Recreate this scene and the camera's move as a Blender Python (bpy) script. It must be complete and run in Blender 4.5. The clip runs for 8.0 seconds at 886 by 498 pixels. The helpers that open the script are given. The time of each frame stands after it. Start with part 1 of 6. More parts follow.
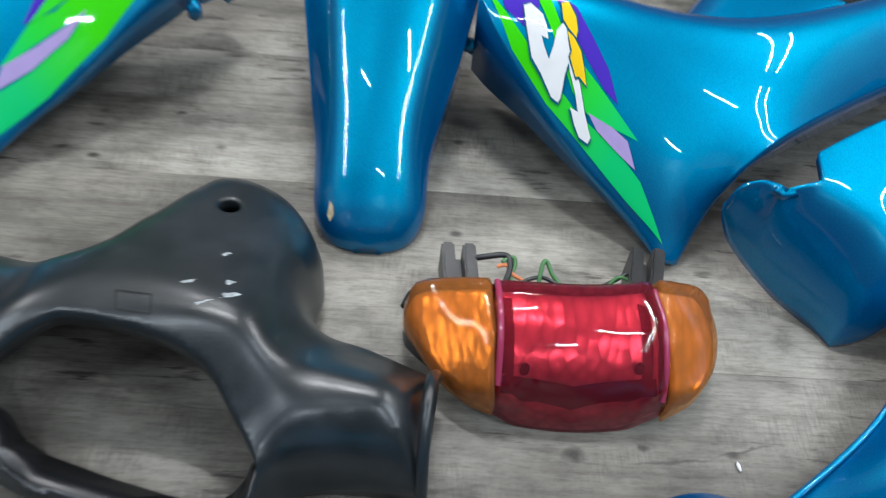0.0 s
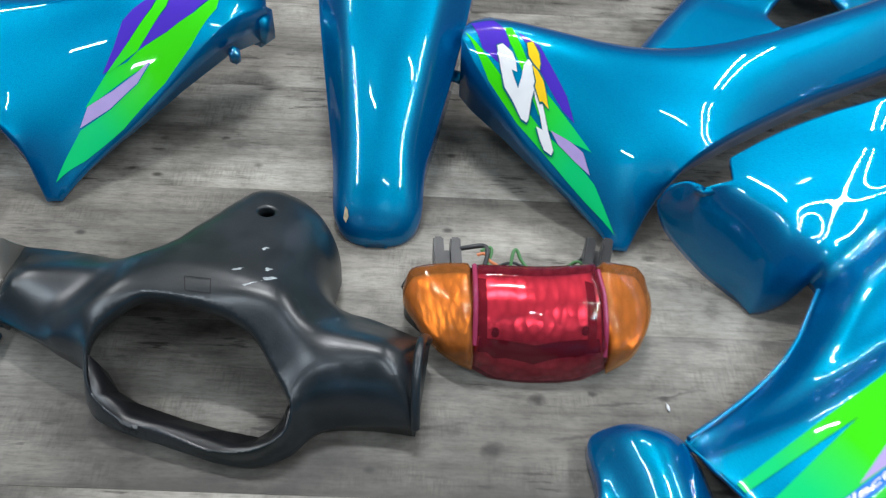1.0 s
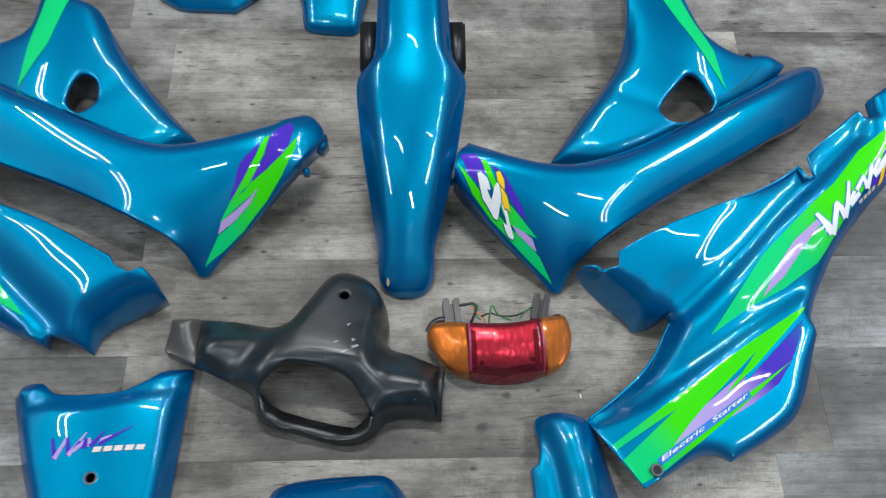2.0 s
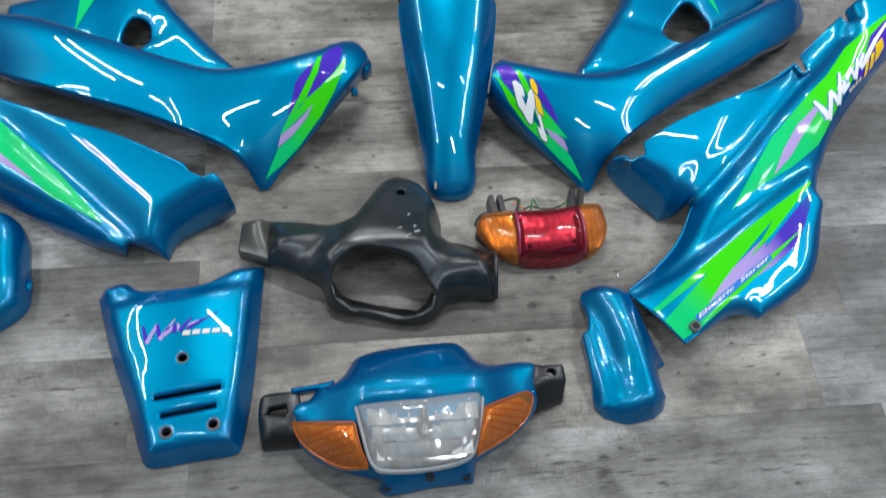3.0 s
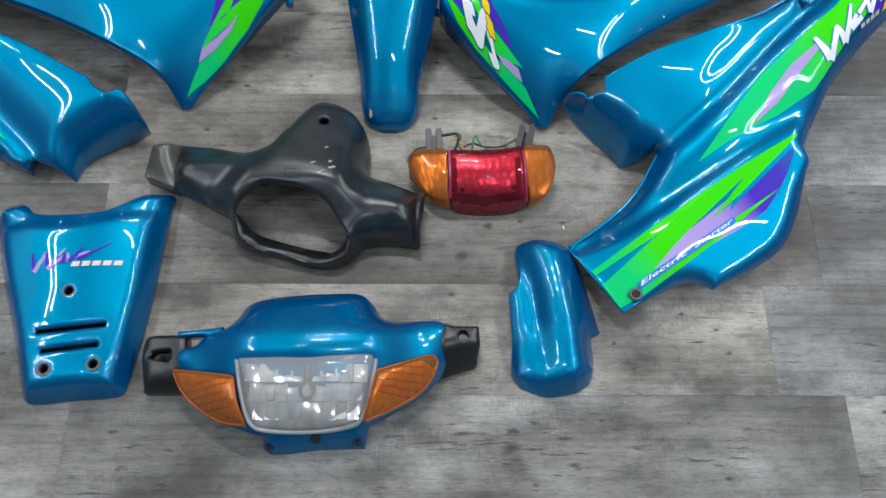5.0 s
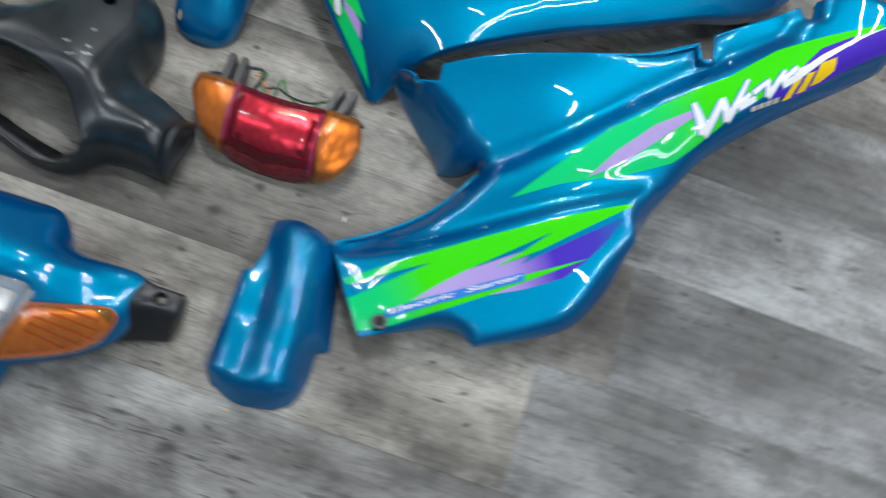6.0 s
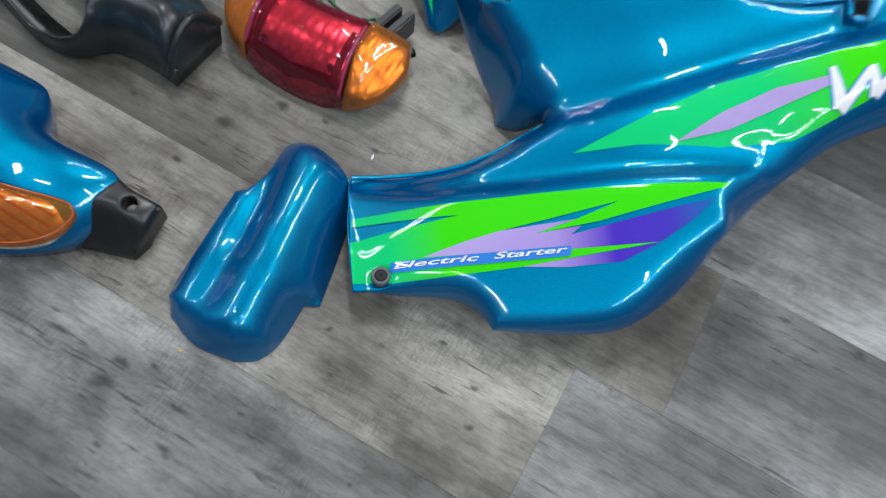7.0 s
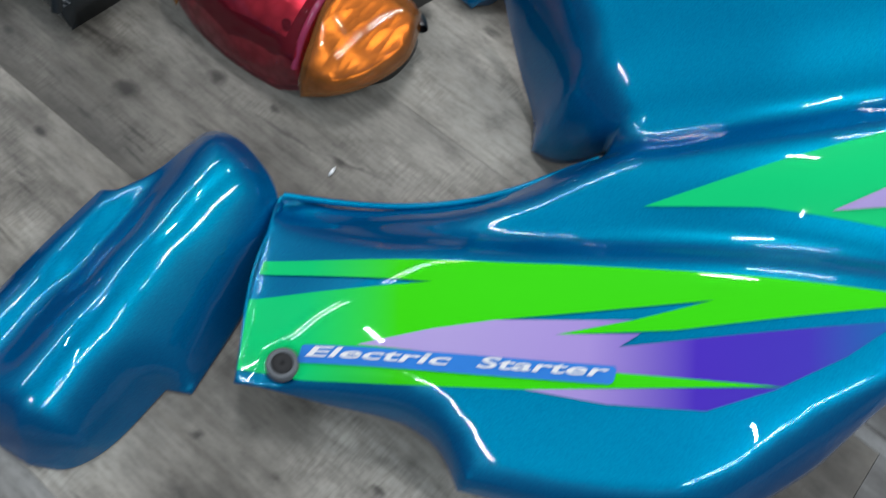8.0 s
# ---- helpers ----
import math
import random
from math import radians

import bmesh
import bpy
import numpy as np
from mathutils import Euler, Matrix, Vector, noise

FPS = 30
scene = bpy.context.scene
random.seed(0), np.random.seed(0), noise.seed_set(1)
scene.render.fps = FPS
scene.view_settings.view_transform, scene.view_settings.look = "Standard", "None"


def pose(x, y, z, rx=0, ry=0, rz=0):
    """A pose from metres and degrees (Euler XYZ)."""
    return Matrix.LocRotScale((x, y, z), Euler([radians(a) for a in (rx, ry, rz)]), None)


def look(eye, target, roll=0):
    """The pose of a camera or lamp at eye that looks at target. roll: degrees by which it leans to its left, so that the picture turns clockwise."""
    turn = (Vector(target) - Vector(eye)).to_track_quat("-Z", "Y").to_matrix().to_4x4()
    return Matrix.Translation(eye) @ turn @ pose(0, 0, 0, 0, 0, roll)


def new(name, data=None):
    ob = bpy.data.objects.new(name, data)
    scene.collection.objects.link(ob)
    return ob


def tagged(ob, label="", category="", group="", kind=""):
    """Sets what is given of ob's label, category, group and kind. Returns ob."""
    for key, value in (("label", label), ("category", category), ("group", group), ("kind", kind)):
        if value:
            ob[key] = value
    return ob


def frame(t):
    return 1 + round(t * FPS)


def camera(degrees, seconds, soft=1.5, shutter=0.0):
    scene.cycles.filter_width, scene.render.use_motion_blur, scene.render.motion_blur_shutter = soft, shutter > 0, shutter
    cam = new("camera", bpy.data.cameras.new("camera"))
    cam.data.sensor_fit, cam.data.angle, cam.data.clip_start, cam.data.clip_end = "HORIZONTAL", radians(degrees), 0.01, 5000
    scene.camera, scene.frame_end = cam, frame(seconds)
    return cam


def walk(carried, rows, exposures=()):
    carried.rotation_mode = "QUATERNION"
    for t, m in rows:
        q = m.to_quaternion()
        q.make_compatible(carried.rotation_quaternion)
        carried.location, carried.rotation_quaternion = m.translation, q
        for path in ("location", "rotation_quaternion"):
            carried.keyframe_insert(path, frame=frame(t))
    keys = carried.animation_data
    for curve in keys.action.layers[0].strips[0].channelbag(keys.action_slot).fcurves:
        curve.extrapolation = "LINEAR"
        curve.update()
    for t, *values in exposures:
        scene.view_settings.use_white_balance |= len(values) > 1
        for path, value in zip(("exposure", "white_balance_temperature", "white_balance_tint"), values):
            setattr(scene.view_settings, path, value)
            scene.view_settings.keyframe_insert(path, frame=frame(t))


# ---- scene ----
cam = camera(55.9, 8.0, soft=1.2, shutter=0.4)
PATH = [
    (0, (-0.077, -0.323, 0.59), (0.041, 0.937, -0.959), 7.8),
    (0.5, (-0.058, -0.431, 0.665), (-0.095, 0.922, -0.808), 2.8),
    (1, (-0.043, -0.448, 0.729), (-0.005, 0.818, -0.819), 3.7),
    (1.5, (-0.062, -0.417, 1.091), (-0.02, 0.601, -0.63), 1.3),
    (1.6, (-0.081, -0.451, 1.229), (-0.002, 0.523, -0.516), 4.0),
    (1.7, (-0.077, -0.437, 1.347), (0.004, 0.445, -0.446), 5.1),
    (2.8, (-0.273, -0.741, 1.439), (-0.107, 0.331, -0.241), 4.0),
    (3, (-0.296, -0.772, 1.389), (-0.091, 0.23, -0.33), 6.9),
    (3.5, (-0.252, -0.776, 1.36), (-0.101, 0.199, -0.38), 7.9),
    (4, (-0.088, -0.724, 1.367), (-0.044, 0.175, -0.419), 2.8),
    (4.2, (-0.063, -0.708, 1.383), (-0.065, 0.172, -0.413), -0.4),
    (5.3, (0.03, -0.593, 1.268), (0.053, 0.123, -0.599), 2.6),
    (5.5, (0.074, -0.552, 1.247), (0.123, 0.12, -0.636), 6.6),
    (6, (0.314, -0.487, 1.12), (0.372, 0.262, -0.733), 23.7),
    (6.2, (0.426, -0.463, 1.123), (0.296, 0.241, -0.744), 13.9),
    (6.5, (0.435, -0.524, 1.075), (0.248, 0.274, -0.749), 16.8),
    (7, (0.452, -0.449, 0.885), (0.2, 0.277, -0.961), 11.3),
    (7.5, (0.437, -0.345, 0.593), (0.05, 0.348, -1.242), 7.1),
    (8, (0.454, -0.257, 0.559), (-0.022, 0.455, -1.249), 6.7),
]
walk(cam, [(t, look(eye, target, roll)) for t, eye, target, roll in PATH], [(0, 0.33), (1.1, 0.3), (1.7, 0.03), (5.5, 0.0), (6.5, -0.05), (7.5, -0.08), (8, -0.18)])

# ---- world, lights, exposure ----
scene.view_settings.exposure = 0.0
world = bpy.data.worlds.new("room_air")
world.use_nodes = True
world.node_tree.nodes["Background"].inputs[0].default_value = (0.55, 0.6, 0.68, 1)
world.node_tree.nodes["Background"].inputs[1].default_value = 0.012
scene.world = world

CEILING = 2.75
WARM, COOL = (0.95, 0.97, 1.0), (0.80, 0.90, 1.0)


def tube_lamp(x, y, turn, watts, tint, long):
    lamp = bpy.data.lights.new("tube_light", "AREA")
    lamp.shape, lamp.size, lamp.size_y = "RECTANGLE", 0.026, long
    lamp.energy, lamp.color = 1.1 * watts, tint
    ob = new("tube_light", lamp)
    ob.matrix_world = pose(x, y, CEILING - 0.09, 0, 0, turn)


# ---- materials ----
def material(name):
    m = bpy.data.materials.new(name)
    m.use_nodes = True
    nt = m.node_tree
    return m, nt, nt.nodes["Principled BSDF"]


def node(nt, kind, **values):
    n = nt.nodes.new(kind)
    for key, value in values.items():
        if key in n.inputs:
            n.inputs[key].default_value = value
    return n


def coords(nt, scale=(1, 1, 1), space="Object"):
    tc = nt.nodes.new("ShaderNodeTexCoord")
    mp = nt.nodes.new("ShaderNodeMapping")
    mp.inputs["Scale"].default_value = scale
    nt.links.new(tc.outputs[space], mp.inputs["Vector"])
    return mp.outputs["Vector"]


def noise_tex(nt, vec, scale, detail=4.0, rough=0.55):
    n = node(nt, "ShaderNodeTexNoise", Scale=scale, Detail=detail, Roughness=rough)
    nt.links.new(vec, n.inputs["Vector"])
    return n.outputs["Fac"]


def ramp(nt, fac, stops):
    n = nt.nodes.new("ShaderNodeValToRGB")
    el = n.color_ramp.elements
    while len(el) < len(stops):
        el.new(0.5)
    for e, (p, c) in zip(el, stops):
        e.position, e.color = p, (*c, 1) if len(c) == 3 else c
    nt.links.new(fac, n.inputs["Fac"])
    return n.outputs["Color"]


def mixed(nt, fac, a, b, blend="MIX"):
    n = nt.nodes.new("ShaderNodeMix")
    n.data_type, n.blend_type = "RGBA", blend
    for value, slot in ((fac, 0), (a, 6), (b, 7)):
        if isinstance(value, bpy.types.NodeSocket):
            nt.links.new(value, n.inputs[slot])
        else:
            n.inputs[slot].default_value = value
    return n.outputs[2]


def bump(nt, fac, bsdf, strength, distance=0.001):
    n = node(nt, "ShaderNodeBump", Strength=strength, Distance=distance)
    nt.links.new(fac, n.inputs["Height"])
    nt.links.new(n.outputs["Normal"], bsdf.inputs["Normal"])


def paint_teal():
    """Metallic paint: teal flakes over a deep blue ground, under clear lacquer."""
    m, nt, flakes = material("teal_metallic_paint")
    ground = nt.nodes.new("ShaderNodeBsdfPrincipled")
    vec = coords(nt)
    flake = noise_tex(nt, vec, 900, 1)
    cloud = noise_tex(nt, vec, 7, 3)
    base = ramp(nt, flake, [(0.3, (0.0, 0.23, 0.345)), (0.7, (0.0, 0.33, 0.485))])
    hue = ramp(nt, cloud, [(0.35, (0.9, 0.95, 1.0)), (0.65, (1.0, 1.0, 0.95))])
    nt.links.new(mixed(nt, 1.0, base, hue, "MULTIPLY"), flakes.inputs["Base Color"])
    nt.links.new(ramp(nt, cloud, [(0.35, (0.0, 0.055, 0.25)), (0.65, (0.0, 0.075, 0.31))]), ground.inputs["Base Color"])
    flakes.inputs["Metallic"].default_value = 1.0
    flakes.inputs["Roughness"].default_value = 0.43
    flakes.inputs["Specular Tint"].default_value = (0.0, 0.12, 0.5, 1)
    ground.inputs["Roughness"].default_value = 0.6
    ground.inputs["Specular IOR Level"].default_value = 0.0
    scuff = ramp(nt, noise_tex(nt, vec, 35, 6, 0.7), [(0.55, (0.005, 0.005, 0.005)), (0.8, (0.022, 0.022, 0.022))])
    n = node(nt, "ShaderNodeBump", Strength=0.008, Distance=0.004)
    nt.links.new(noise_tex(nt, vec, 26, 2), n.inputs["Height"])
    for layer in (flakes, ground):
        layer.inputs["Coat Weight"].default_value = 1.0
        nt.links.new(scuff, layer.inputs["Coat Roughness"])
        nt.links.new(n.outputs["Normal"], layer.inputs["Coat Normal"])
    mix = nt.nodes.new("ShaderNodeMixShader")
    mix.inputs[0].default_value = 0.4
    nt.links.new(flakes.outputs[0], mix.inputs[1])
    nt.links.new(ground.outputs[0], mix.inputs[2])
    nt.links.new(mix.outputs[0], nt.nodes["Material Output"].inputs["Surface"])
    return m


def foil(name, stops, start=(0, 0), end=(1, 0), metal=0.0):
    """Sticker foil whose colour runs from start to end over the floor plan."""
    m, nt, b = material(name)
    if len(stops) == 1:
        grain = noise_tex(nt, coords(nt), 60, 4)
        c = stops[0]
        nt.links.new(ramp(nt, grain, [(0.3, tuple(0.93 * v for v in c)), (0.7, c)]), b.inputs["Base Color"])
    else:
        geo = nt.nodes.new("ShaderNodeNewGeometry")
        dx, dy = end[0] - start[0], end[1] - start[1]
        long2 = dx * dx + dy * dy
        dot = nt.nodes.new("ShaderNodeVectorMath")
        dot.operation = "DOT_PRODUCT"
        dot.inputs[1].default_value = (dx / long2, dy / long2, 0)
        nt.links.new(geo.outputs["Position"], dot.inputs[0])
        add = nt.nodes.new("ShaderNodeMath")
        add.operation = "ADD"
        add.inputs[1].default_value = -(start[0] * dx + start[1] * dy) / long2
        nt.links.new(dot.outputs["Value"], add.inputs[0])
        nt.links.new(ramp(nt, add.outputs[0], stops), b.inputs["Base Color"])
    b.inputs["Roughness"].default_value = 0.5
    b.inputs["Metallic"].default_value = metal
    b.inputs["Specular IOR Level"].default_value = 0.1
    b.inputs["Coat Weight"].default_value = 0.7
    b.inputs["Coat Roughness"].default_value = 0.03
    return m


def plastic_black(name, low, high, rough):
    m, nt, b = material(name)
    vec = coords(nt)
    dust = noise_tex(nt, vec, 14, 7, 0.65)
    nt.links.new(ramp(nt, dust, [(0.35, low), (0.72, high)]), b.inputs["Base Color"])
    nt.links.new(ramp(nt, noise_tex(nt, vec, 40, 5), [(0.3, (rough - 0.03,) * 3), (0.7, (rough + 0.05,) * 3)]), b.inputs["Roughness"])
    b.inputs["Specular IOR Level"].default_value = 0.65
    bump(nt, noise_tex(nt, vec, 450, 2), b, 0.15, 0.0006)
    return m


def lens(name, tint, rough=0.03, ridges=0.0, milk=0.12, skin=None):
    """Thin tinted clear plastic: it lets light through in its own colour and shines."""
    m, nt, b = material(name)
    nt.nodes.remove(b)
    out = nt.nodes["Material Output"]
    clear = node(nt, "ShaderNodeBsdfTransparent", Color=(*tint, 1))
    shine = node(nt, "ShaderNodeBsdfGlossy", Roughness=rough)
    haze = node(nt, "ShaderNodeBsdfDiffuse", Color=(*(skin or tint), 1))
    fres = node(nt, "ShaderNodeFresnel", IOR=1.5)
    body = nt.nodes.new("ShaderNodeMixShader")
    body.inputs[0].default_value = milk
    nt.links.new(clear.outputs[0], body.inputs[1])
    nt.links.new(haze.outputs[0], body.inputs[2])
    mix = nt.nodes.new("ShaderNodeMixShader")
    nt.links.new(fres.outputs[0], mix.inputs[0])
    nt.links.new(body.outputs[0], mix.inputs[1])
    nt.links.new(shine.outputs[0], mix.inputs[2])
    nt.links.new(mix.outputs[0], out.inputs["Surface"])
    n = node(nt, "ShaderNodeBump", Strength=0.08 + ridges, Distance=0.002)
    nt.links.new(noise_tex(nt, coords(nt), 70, 2), n.inputs["Height"])
    nt.links.new(n.outputs["Normal"], shine.inputs["Normal"])
    return m


def reflector(name, tint, scale, metal=0.9, rough=0.18):
    """Moulded reflector with small facets."""
    m, nt, b = material(name)
    vec = coords(nt, (1, 0.35, 1))
    vor = node(nt, "ShaderNodeTexVoronoi", Scale=scale)
    nt.links.new(vec, vor.inputs["Vector"])
    nt.links.new(ramp(nt, vor.outputs["Distance"], [(0.0, tint), (0.8, tuple(0.55 * c for c in tint))]), b.inputs["Base Color"])
    b.inputs["Metallic"].default_value = metal
    b.inputs["Roughness"].default_value = rough
    bump(nt, vor.outputs["Distance"], b, 0.3, 0.002)
    return m


def plain(name, colour, rough=0.6, metal=0.0, vary=0.12, scale=8):
    m, nt, b = material(name)
    fac = noise_tex(nt, coords(nt), scale, 5)
    nt.links.new(ramp(nt, fac, [(0.3, tuple(c * (1 - vary) for c in colour)), (0.7, tuple(min(1, c * (1 + vary)) for c in colour))]), b.inputs["Base Color"])
    b.inputs["Roughness"].default_value = rough
    b.inputs["Metallic"].default_value = metal
    return m


PRINT_KNOTS = [(0.026, -0.094, 0.014, 0.011, 20), (0.072, -0.039, 0.010, 0.008, 0), (0.128, -0.031, 0.005, 0.004, 0), (0.456, -0.264, 0.007, 0.005, 30), (0.441, -0.225, 0.006, 0.004, 0), (0.386, -0.198, 0.006, 0.004, 0),
               (0.272, -0.248, 0.006, 0.005, 0), (0.300, -0.290, 0.006, 0.003, 0), (0.099, -0.417, 0.020, 0.012, 20), (0.104, -0.390, 0.012, 0.006, 0), (0.196, -0.441, 0.012, 0.005, 0), (-0.300, 0.312, 0.008, 0.004, 0),
               (-0.517, -0.392, 0.012, 0.004, 0), (0.137, -0.377, 0.008, 0.004, 0), (0.378, -0.377, 0.005, 0.003, 0), (0.243, -0.373, 0.007, 0.003, 0), (0.331, -0.234, 0.004, 0.003, 0)]
PRINT_CRACKS = [(0.103, -0.079, 0.030, 0.0030, 8), (-0.030, -0.073, 0.040, 0.0030, 9), (0.150, -0.041, 0.042, 0.0018, 6), (0.208, -0.029, 0.030, 0.0016, 14), (0.025, -0.394, 0.022, 0.005, 5), (-0.400, 0.254, 0.010, 0.004, 5),
                (-0.378, 0.289, 0.012, 0.003, -5), (-0.196, 0.435, 0.012, 0.003, 0), (0.182, -0.401, 0.018, 0.004, 0), (-0.080, -0.398, 0.03, 0.003, 3), (0.297, -0.413, 0.03, 0.003, 5), (-0.028, -0.408, 0.045, 0.0022, 2),
                (0.010, -0.418, 0.05, 0.0020, 1), (0.060, -0.404, 0.035, 0.0018, 3), (0.103, -0.433, 0.03, 0.0018, 0), (0.56, -0.352, 0.05, 0.0018, 4)]


def worn_patch(nt, stretched):
    """Where the print shows short strokes across the grain."""
    return ramp(nt, noise_tex(nt, stretched(9, 17), 1.0, 2, 0.5), [(0.5, (0, 0, 0)), (0.62, (0.85, 0.85, 0.85))])


def vinyl_plank():
    """Grey weathered-oak print; each plank is another stretch of it."""
    m, nt, b = material("grey_oak_vinyl")
    tc = nt.nodes.new("ShaderNodeTexCoord")
    info = nt.nodes.new("ShaderNodeObjectInfo")
    far = nt.nodes.new("ShaderNodeMath")
    far.operation = "MULTIPLY"
    far.inputs[1].default_value = 57.0
    nt.links.new(info.outputs["Random"], far.inputs[0])
    comb = nt.nodes.new("ShaderNodeCombineXYZ")
    nt.links.new(far.outputs[0], comb.inputs["X"])
    nt.links.new(far.outputs[0], comb.inputs["Y"])
    add = nt.nodes.new("ShaderNodeVectorMath")
    nt.links.new(tc.outputs["Object"], add.inputs[0])
    nt.links.new(comb.outputs[0], add.inputs[1])

    def stretched(sx, sy):
        mp = nt.nodes.new("ShaderNodeMapping")
        mp.inputs["Scale"].default_value = (sx, sy, 1)
        nt.links.new(add.outputs[0], mp.inputs["Vector"])
        return mp.outputs["Vector"]

    blotch = noise_tex(nt, stretched(2.6, 5.0), 1.0, 3, 0.5)
    cloud = noise_tex(nt, stretched(7, 12), 1.0, 6, 0.6)
    mottle = noise_tex(nt, stretched(30, 42), 1.0, 8, 0.66)
    fibre = noise_tex(nt, stretched(14, 190), 1.0, 5, 0.6)
    where = noise_tex(nt, stretched(5, 9), 1.0, 3, 0.5)
    crack = noise_tex(nt, stretched(16, 130), 1.0, 5, 0.6)
    knot = node(nt, "ShaderNodeTexVoronoi", Scale=1.0)
    nt.links.new(stretched(17, 30), knot.inputs["Vector"])
    pick = nt.nodes.new("ShaderNodeSeparateColor")
    nt.links.new(knot.outputs["Color"], pick.inputs[0])
    base = ramp(nt, blotch, [(0.38, (0.098, 0.094, 0.087)), (0.46, (0.155, 0.149, 0.140)), (0.53, (0.205, 0.198, 0.187)), (0.62, (0.29, 0.284, 0.272))])
    smoke = ramp(nt, cloud, [(0.38, (0.5, 0.49, 0.48)), (0.48, (0.93, 0.93, 0.93)), (0.6, (1.22, 1.22, 1.22))])
    out = mixed(nt, 0.9, base, smoke, "MULTIPLY")
    patch = ramp(nt, mottle, [(0.37, (0.6, 0.59, 0.58)), (0.48, (0.98, 0.98, 0.98)), (0.6, (1.15, 1.15, 1.15))])
    out = mixed(nt, 0.55, out, patch, "MULTIPLY")
    grain = ramp(nt, fibre, [(0.36, (0.72, 0.71, 0.70)), (0.5, (0.98, 0.98, 0.98)), (0.68, (1.06, 1.06, 1.06))])
    out = mixed(nt, 0.8, out, grain, "MULTIPLY")
    hatch = noise_tex(nt, stretched(330, 60), 1.0, 3, 0.6)
    out = mixed(nt, worn_patch(nt, stretched), out, mixed(nt, 1.0, out, ramp(nt, hatch, [(0.38, (0.78, 0.77, 0.76)), (0.52, (1, 1, 1)), (0.66, (1.12, 1.12, 1.12))]), "MULTIPLY"))
    fine = noise_tex(nt, stretched(70, 420), 1.0, 4, 0.7)
    out = mixed(nt, 0.75, out, ramp(nt, fine, [(0.38, (0.74, 0.73, 0.72)), (0.5, (1, 1, 1)), (0.64, (1.1, 1.1, 1.1))]), "MULTIPLY")
    wave = node(nt, "ShaderNodeTexWave", Scale=1.0, Distortion=7.0, Detail=3.0)
    wave.bands_direction = "Y"
    wave.inputs["Detail Scale"].default_value = 0.8
    nt.links.new(stretched(1.3, 13), wave.inputs["Vector"])
    rings = ramp(nt, wave.outputs["Fac"], [(0.0, (0.80, 0.78, 0.76)), (0.25, (1.0, 1.0, 1.0)), (1.0, (1.05, 1.05, 1.05))])
    out = mixed(nt, ramp(nt, blotch, [(0.4, (0.9, 0.9, 0.9)), (0.6, (0.15, 0.15, 0.15))]), out, mixed(nt, 1.0, out, rings, "MULTIPLY"))
    line = ramp(nt, crack, [(0.36, (0.22, 0.21, 0.2)), (0.42, (1, 1, 1))])
    worn = ramp(nt, where, [(0.5, (0, 0, 0)), (0.58, (0.9, 0.9, 0.9))])
    out = mixed(nt, worn, out, mixed(nt, 1.0, out, line, "MULTIPLY"))
    spot = ramp(nt, knot.outputs["Distance"], [(0.05, (0.12, 0.11, 0.10)), (0.14, (1, 1, 1))])
    few = ramp(nt, pick.outputs[0], [(0.22, (1, 1, 1)), (0.24, (0, 0, 0))])
    out = mixed(nt, few, out, mixed(nt, 0.9, out, spot, "MULTIPLY"))
    out = mixed(nt, 1.0, out, info.outputs["Color"], "MULTIPLY")
    out = mixed(nt, 1.0, out, (0.965, 0.965, 0.945, 1), "MULTIPLY")
    geo = nt.nodes.new("ShaderNodeNewGeometry")
    warp = node(nt, "ShaderNodeTexNoise", Scale=90.0, Detail=3.0)
    nt.links.new(geo.outputs["Position"], warp.inputs["Vector"])
    sway = nt.nodes.new("ShaderNodeVectorMath")
    sway.operation = "MULTIPLY_ADD"
    sway.inputs[1].default_value = (0.014, 0.005, 0)
    sway.inputs[2].default_value = (-0.007, -0.0025, 0)
    nt.links.new(warp.outputs["Color"], sway.inputs[0])
    bent = nt.nodes.new("ShaderNodeVectorMath")
    nt.links.new(geo.outputs["Position"], bent.inputs[0])
    nt.links.new(sway.outputs[0], bent.inputs[1])
    for x, y, long, wide, turn in PRINT_KNOTS + PRINT_CRACKS:
        mp = nt.nodes.new("ShaderNodeMapping")
        mp.vector_type = "TEXTURE"
        mp.inputs["Location"].default_value = (x, y, 0)
        mp.inputs["Rotation"].default_value = (0, 0, radians(turn))
        mp.inputs["Scale"].default_value = (long, wide, 1)
        nt.links.new(bent.outputs[0], mp.inputs["Vector"])
        size = nt.nodes.new("ShaderNodeVectorMath")
        size.operation = "LENGTH"
        nt.links.new(mp.outputs[0], size.inputs[0])
        out = mixed(nt, 0.85 if wide > 0.0035 else 0.6, out, ramp(nt, size.outputs["Value"], [(0.3, (0.16, 0.15, 0.14)), (1.0, (1, 1, 1))]), "MULTIPLY")
    nt.links.new(out, b.inputs["Base Color"])
    nt.links.new(ramp(nt, cloud, [(0.3, (0.42,) * 3), (0.7, (0.6,) * 3)]), b.inputs["Roughness"])
    bump(nt, mottle, b, 0.2, 0.0015)
    return m


